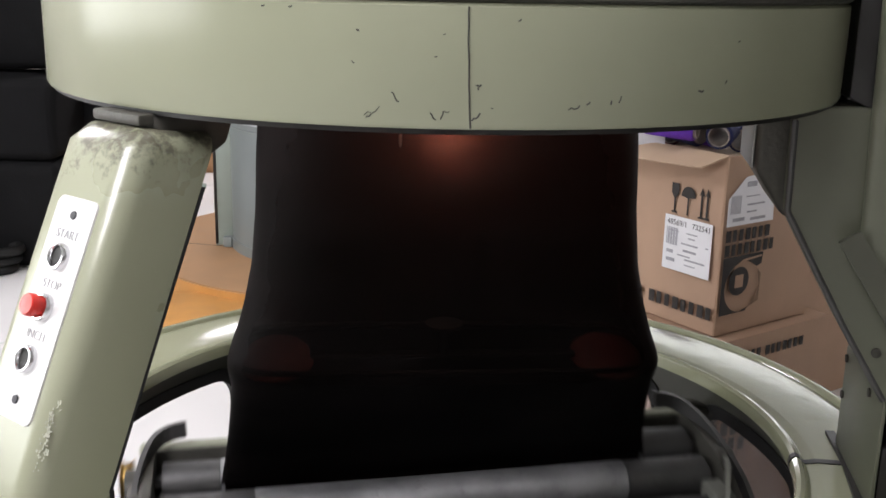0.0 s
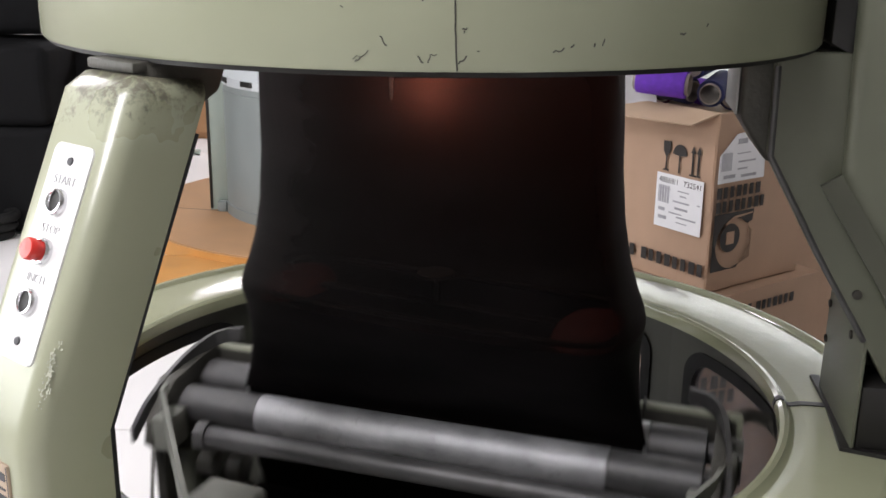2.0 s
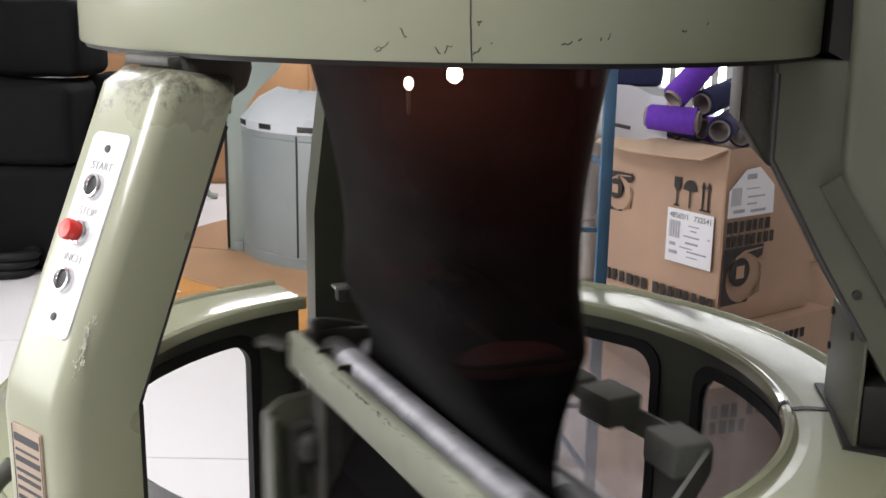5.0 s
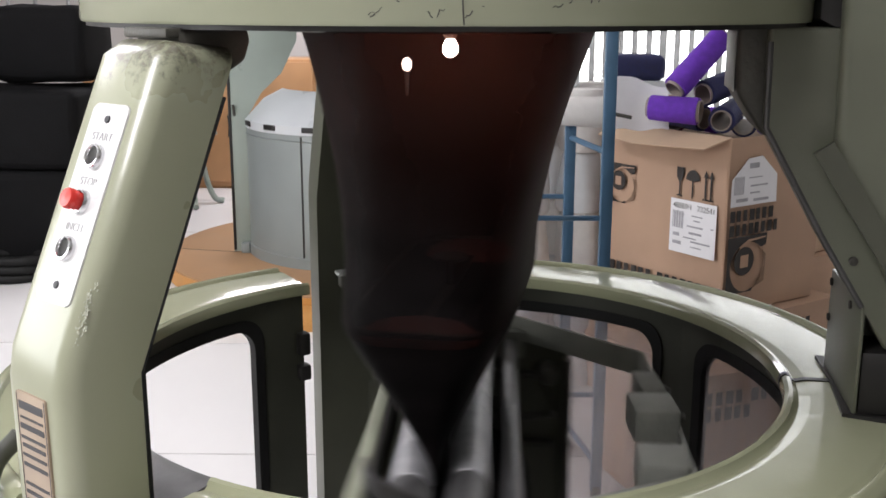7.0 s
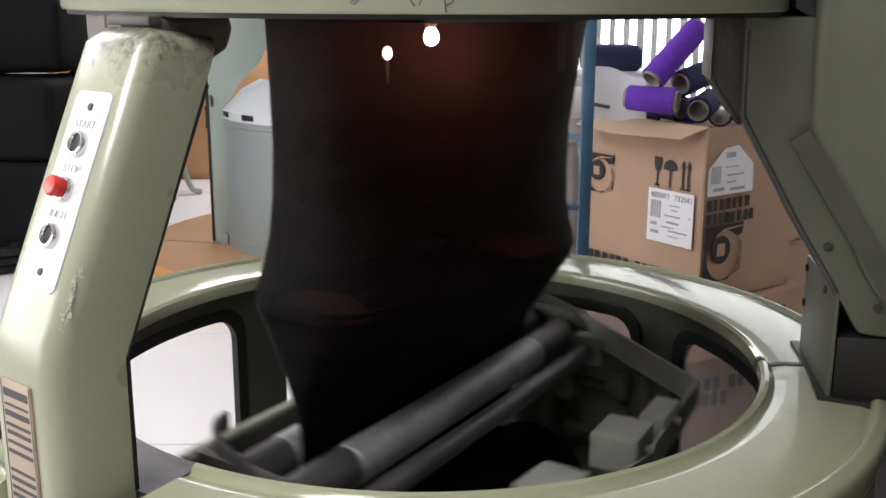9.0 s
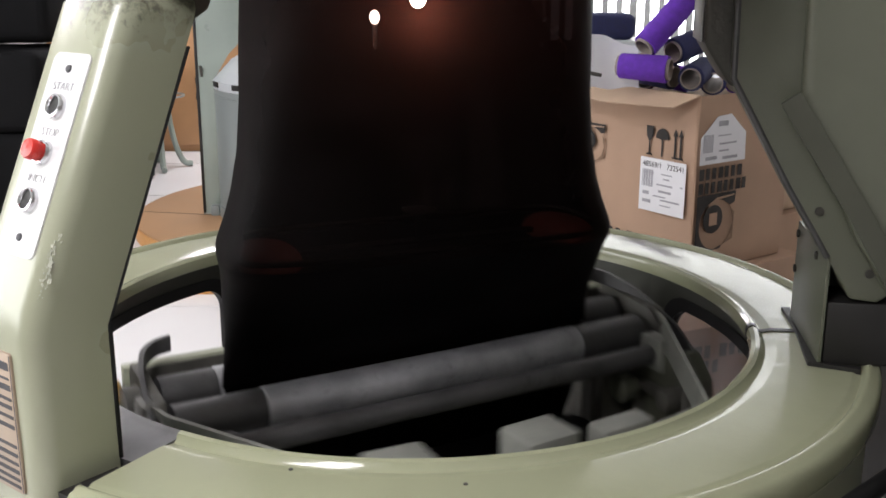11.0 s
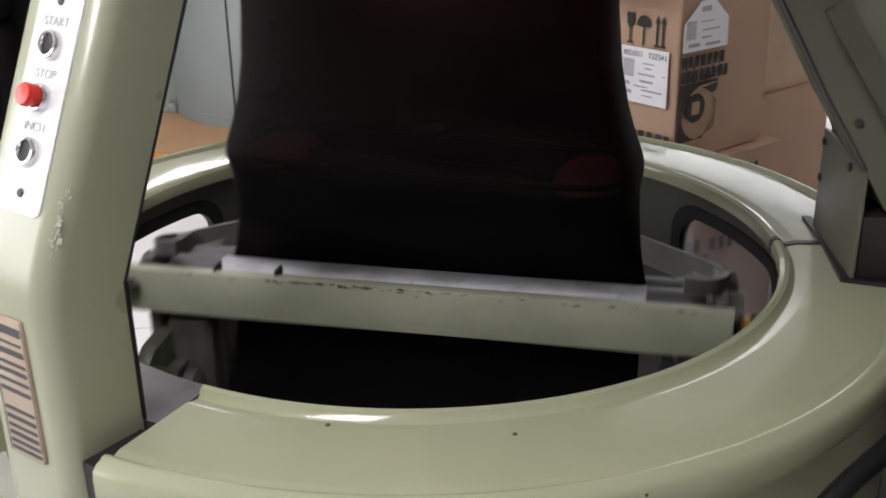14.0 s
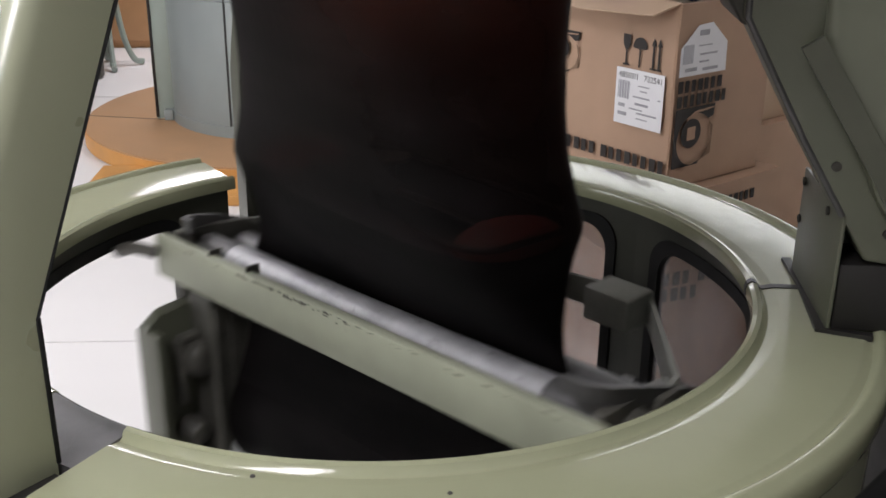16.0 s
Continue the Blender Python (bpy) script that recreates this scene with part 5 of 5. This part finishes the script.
for k in range(34):
    part("blind_slat", moved(box((0.062, 0.004, 2.3), (0, 0, 0), 0), pose(0.62 + 0.098 * k, 5.6 + 0.01 * (k % 3), 1.95, 0, 0, 24 + 9 * math.sin(k * 1.7))), DAYLIT, blinds, smooth=False)
part("window_frame", box((3.5, 0.05, 0.08), (2.25, 5.62, 3.14), 0.008), PALE_COVER, blinds)
part("window_frame", box((3.5, 0.05, 0.08), (2.25, 5.70, 0.76), 0.008), PALE_COVER, blinds)
part("window_back", box((3.4, 0.03, 2.36), (2.25, 5.75, 1.94), 0), STEEL_DARK, blinds, smooth=False)
part("parapet", box((3.6, 0.2, 0.72), (2.25, 5.72, 0.36), 0), WALL, blinds, smooth=False)
# black cabinet shape added beyond the ring to block light and fill the dark
cab = new("added_shade_cabinet")
tagged(cab, "tall black cabinet shape added to darken the right side", "cabinet")
part("body", box((0.45, 1.4, 2.1), (1.125, -0.28, 1.06), 0.01), BLACK, cab)
part("plinth", box((0.42, 1.36, 0.05), (1.125, -0.28, 0.025), 0.004), BLACK, cab)
for k in range(2):
    part("door", box((0.012, 0.67, 1.9), (0.893, -0.62 + 0.69 * k, 1.1), 0.004), BLACK, cab)
bag = part("dark_bag", box((0.26, 0.2, 0.12), (0.86, 3.25, 1.238), 0.04, 4), NAVY)
stand = part("shelf_stand", box((0.4, 0.3, 1.18), (0.92, 3.25, 0.59), 0.01), PALE_COVER)
tagged(stand, "pale grey sheet cabinet behind the cartons", "cabinet")
tagged(bag, "dark blue bundle on the grey cabinet", "bundle")

# ---- far left: covered stock, hose, wooden cupboard ----
def bundle(x, y, z, sx, sy, sz, seed, turned=0.0):
    bm = box((sx, sy, sz), (0, 0, sz / 2), 0.07, 4)
    bmesh.ops.subdivide_edges(bm, edges=bm.edges, cuts=2, use_grid_fill=True)
    for v in bm.verts:
        q = noise.noise_vector(v.co * 4 + Vector((seed, 0, 0)))
        v.co += q * 0.014
        v.co.z = max(v.co.z, 0.0)
    ob = part("fabric_bale", bm, BLACK_COVER)
    ob.matrix_basis = pose(x, y, z, 0, 0, turned)
    tagged(ob, "black cloth-covered bale of fabric", "bale", "bales")
    return ob


bundle(-2.47, 4.35, 0.0, 0.78, 0.6, 0.60, 1)
bundle(-2.46, 4.37, 0.60, 0.74, 0.6, 0.46, 2)
bundle(-2.36, 4.55, 1.075, 0.56, 0.5, 0.44, 3, -4)
bundle(-2.99, 4.3, 1.07, 0.60, 0.5, 0.50, 4)
bundle(-3.3, 4.3, 0.0, 0.80, 0.6, 1.06, 5)
bundle(-2.02, 4.75, 0.0, 0.34, 0.4, 1.08, 6)
hose = new("hose")
tagged(hose, "coiled dark grey hose lying on the floor", "hose")
for k in range(3):
    pts = [(-2.50 + 0.16 * math.cos(radians(a)) + 0.02 * k, 3.98 + 0.11 * math.sin(radians(a)), 0.03 + 0.05 * k) for a in range(0, 361, 15)]
    part("coil", sweep(pts, 0.028, 10), RUBBER, hose)
# wooden cupboard and a cast stand
cup = new("cupboard")
tagged(cup, "oak-veneered cupboard with black handles at the far wall", "cupboard")
for k in range(3):
    d = part("door", box((0.62, 0.03, 1.0), (-2.75 + 0.64 * k, 7.0, 0.56), 0.004), WOOD, cup)
    hx = -2.50 + 0.64 * k
    part("handle", sweep([(hx, 6.98, 0.62), (hx, 6.94, 0.62), (hx, 6.94, 0.45), (hx, 6.98, 0.45)], 0.012, 8), BLACK, d, "black bow handle")
part("body", box((1.95, 0.5, 1.08), (-2.11, 7.27, 0.54), 0.004), WOOD, cup)
stand2 = new("cast_stand")
tagged(stand2, "grey-green cast iron machine stand with curved feet", "stand")
for a in (20, 110, 200, 290):
    pts = smooth_path([(0.04, 0, 0.75), (0.07, 0, 0.5), (0.11, 0, 0.22), (0.17, 0, 0.05), (0.24, 0, 0.022)], 5)
    part("foot", moved(sweep(pts, 0.022, 8), at_angle(a)), GREY_GREEN, stand2)
part("column", lathe([(0.0001, 0.45), (0.08, 0.45), (0.06, 0.8), (0.22, 0.86), (0.22, 0.9), (0.0001, 0.9)], 0, 360, 24), GREY_GREEN, stand2)
part("guard_ring", lathe([(0.20, 0.55), (0.212, 0.55), (0.212, 0.565), (0.20, 0.565)], 0, 360, 32), ZINC, stand2)
stand2.location = (-2.02, 6.25, 0)
pot = part("bin", lathe([(0.0001, 0.0), (0.13, 0.0), (0.15, 0.02), (0.15, 0.28), (0.14, 0.30), (0.0001, 0.30)], 0, 360, 28), CAST)
pot.location = (-2.12, 5.85, 0)
tagged(pot, "dark steel drum bin on the floor", "bin")
# bright creel stuff far behind the bales
creel = new("yarn_creel")
tagged(creel, "chrome yarn creel with white cones far behind", "creel")
for k in range(9):
    part("upright", moved(lathe([(0.0001, 0), (0.014, 0), (0.014, 2.3), (0.0001, 2.3)], 0, 360, 10), Matrix.Translation((-3.9 + 0.22 * k, 6.0 + 0.05 * (k % 2), 0))), STEEL, creel)
for z in (1.15, 1.4, 1.65, 1.9, 2.15):
    part("cross_rail", box((1.95, 0.02, 0.03), (-3.0, 6.0, z), 0.004), STEEL if z != 1.4 else CAST, creel)
for k in range(8):
    cone((-3.85 + 0.24 * k, 5.97, 1.42 + 0.25 * (k % 3)), (0.0, -0.9, 0.3), WHITE_YARN, "white yarn cone on the chrome creel", 0.06, 0.05, 0.16)


# ---- motion ----
def motions():
    rows = []
    for i in range(161):
        t = i / 10
        rows.append((t, pose(TURN_X, TURN_Y, 0, 0, 0, 360.0 * (t - LEVEL_AT) / PERIOD)))
    for thing in (cloth, take):
        walk(thing, rows)
    walk(spreader, [(t, m @ at_angle(LAG)) for t, m in rows])


motions()
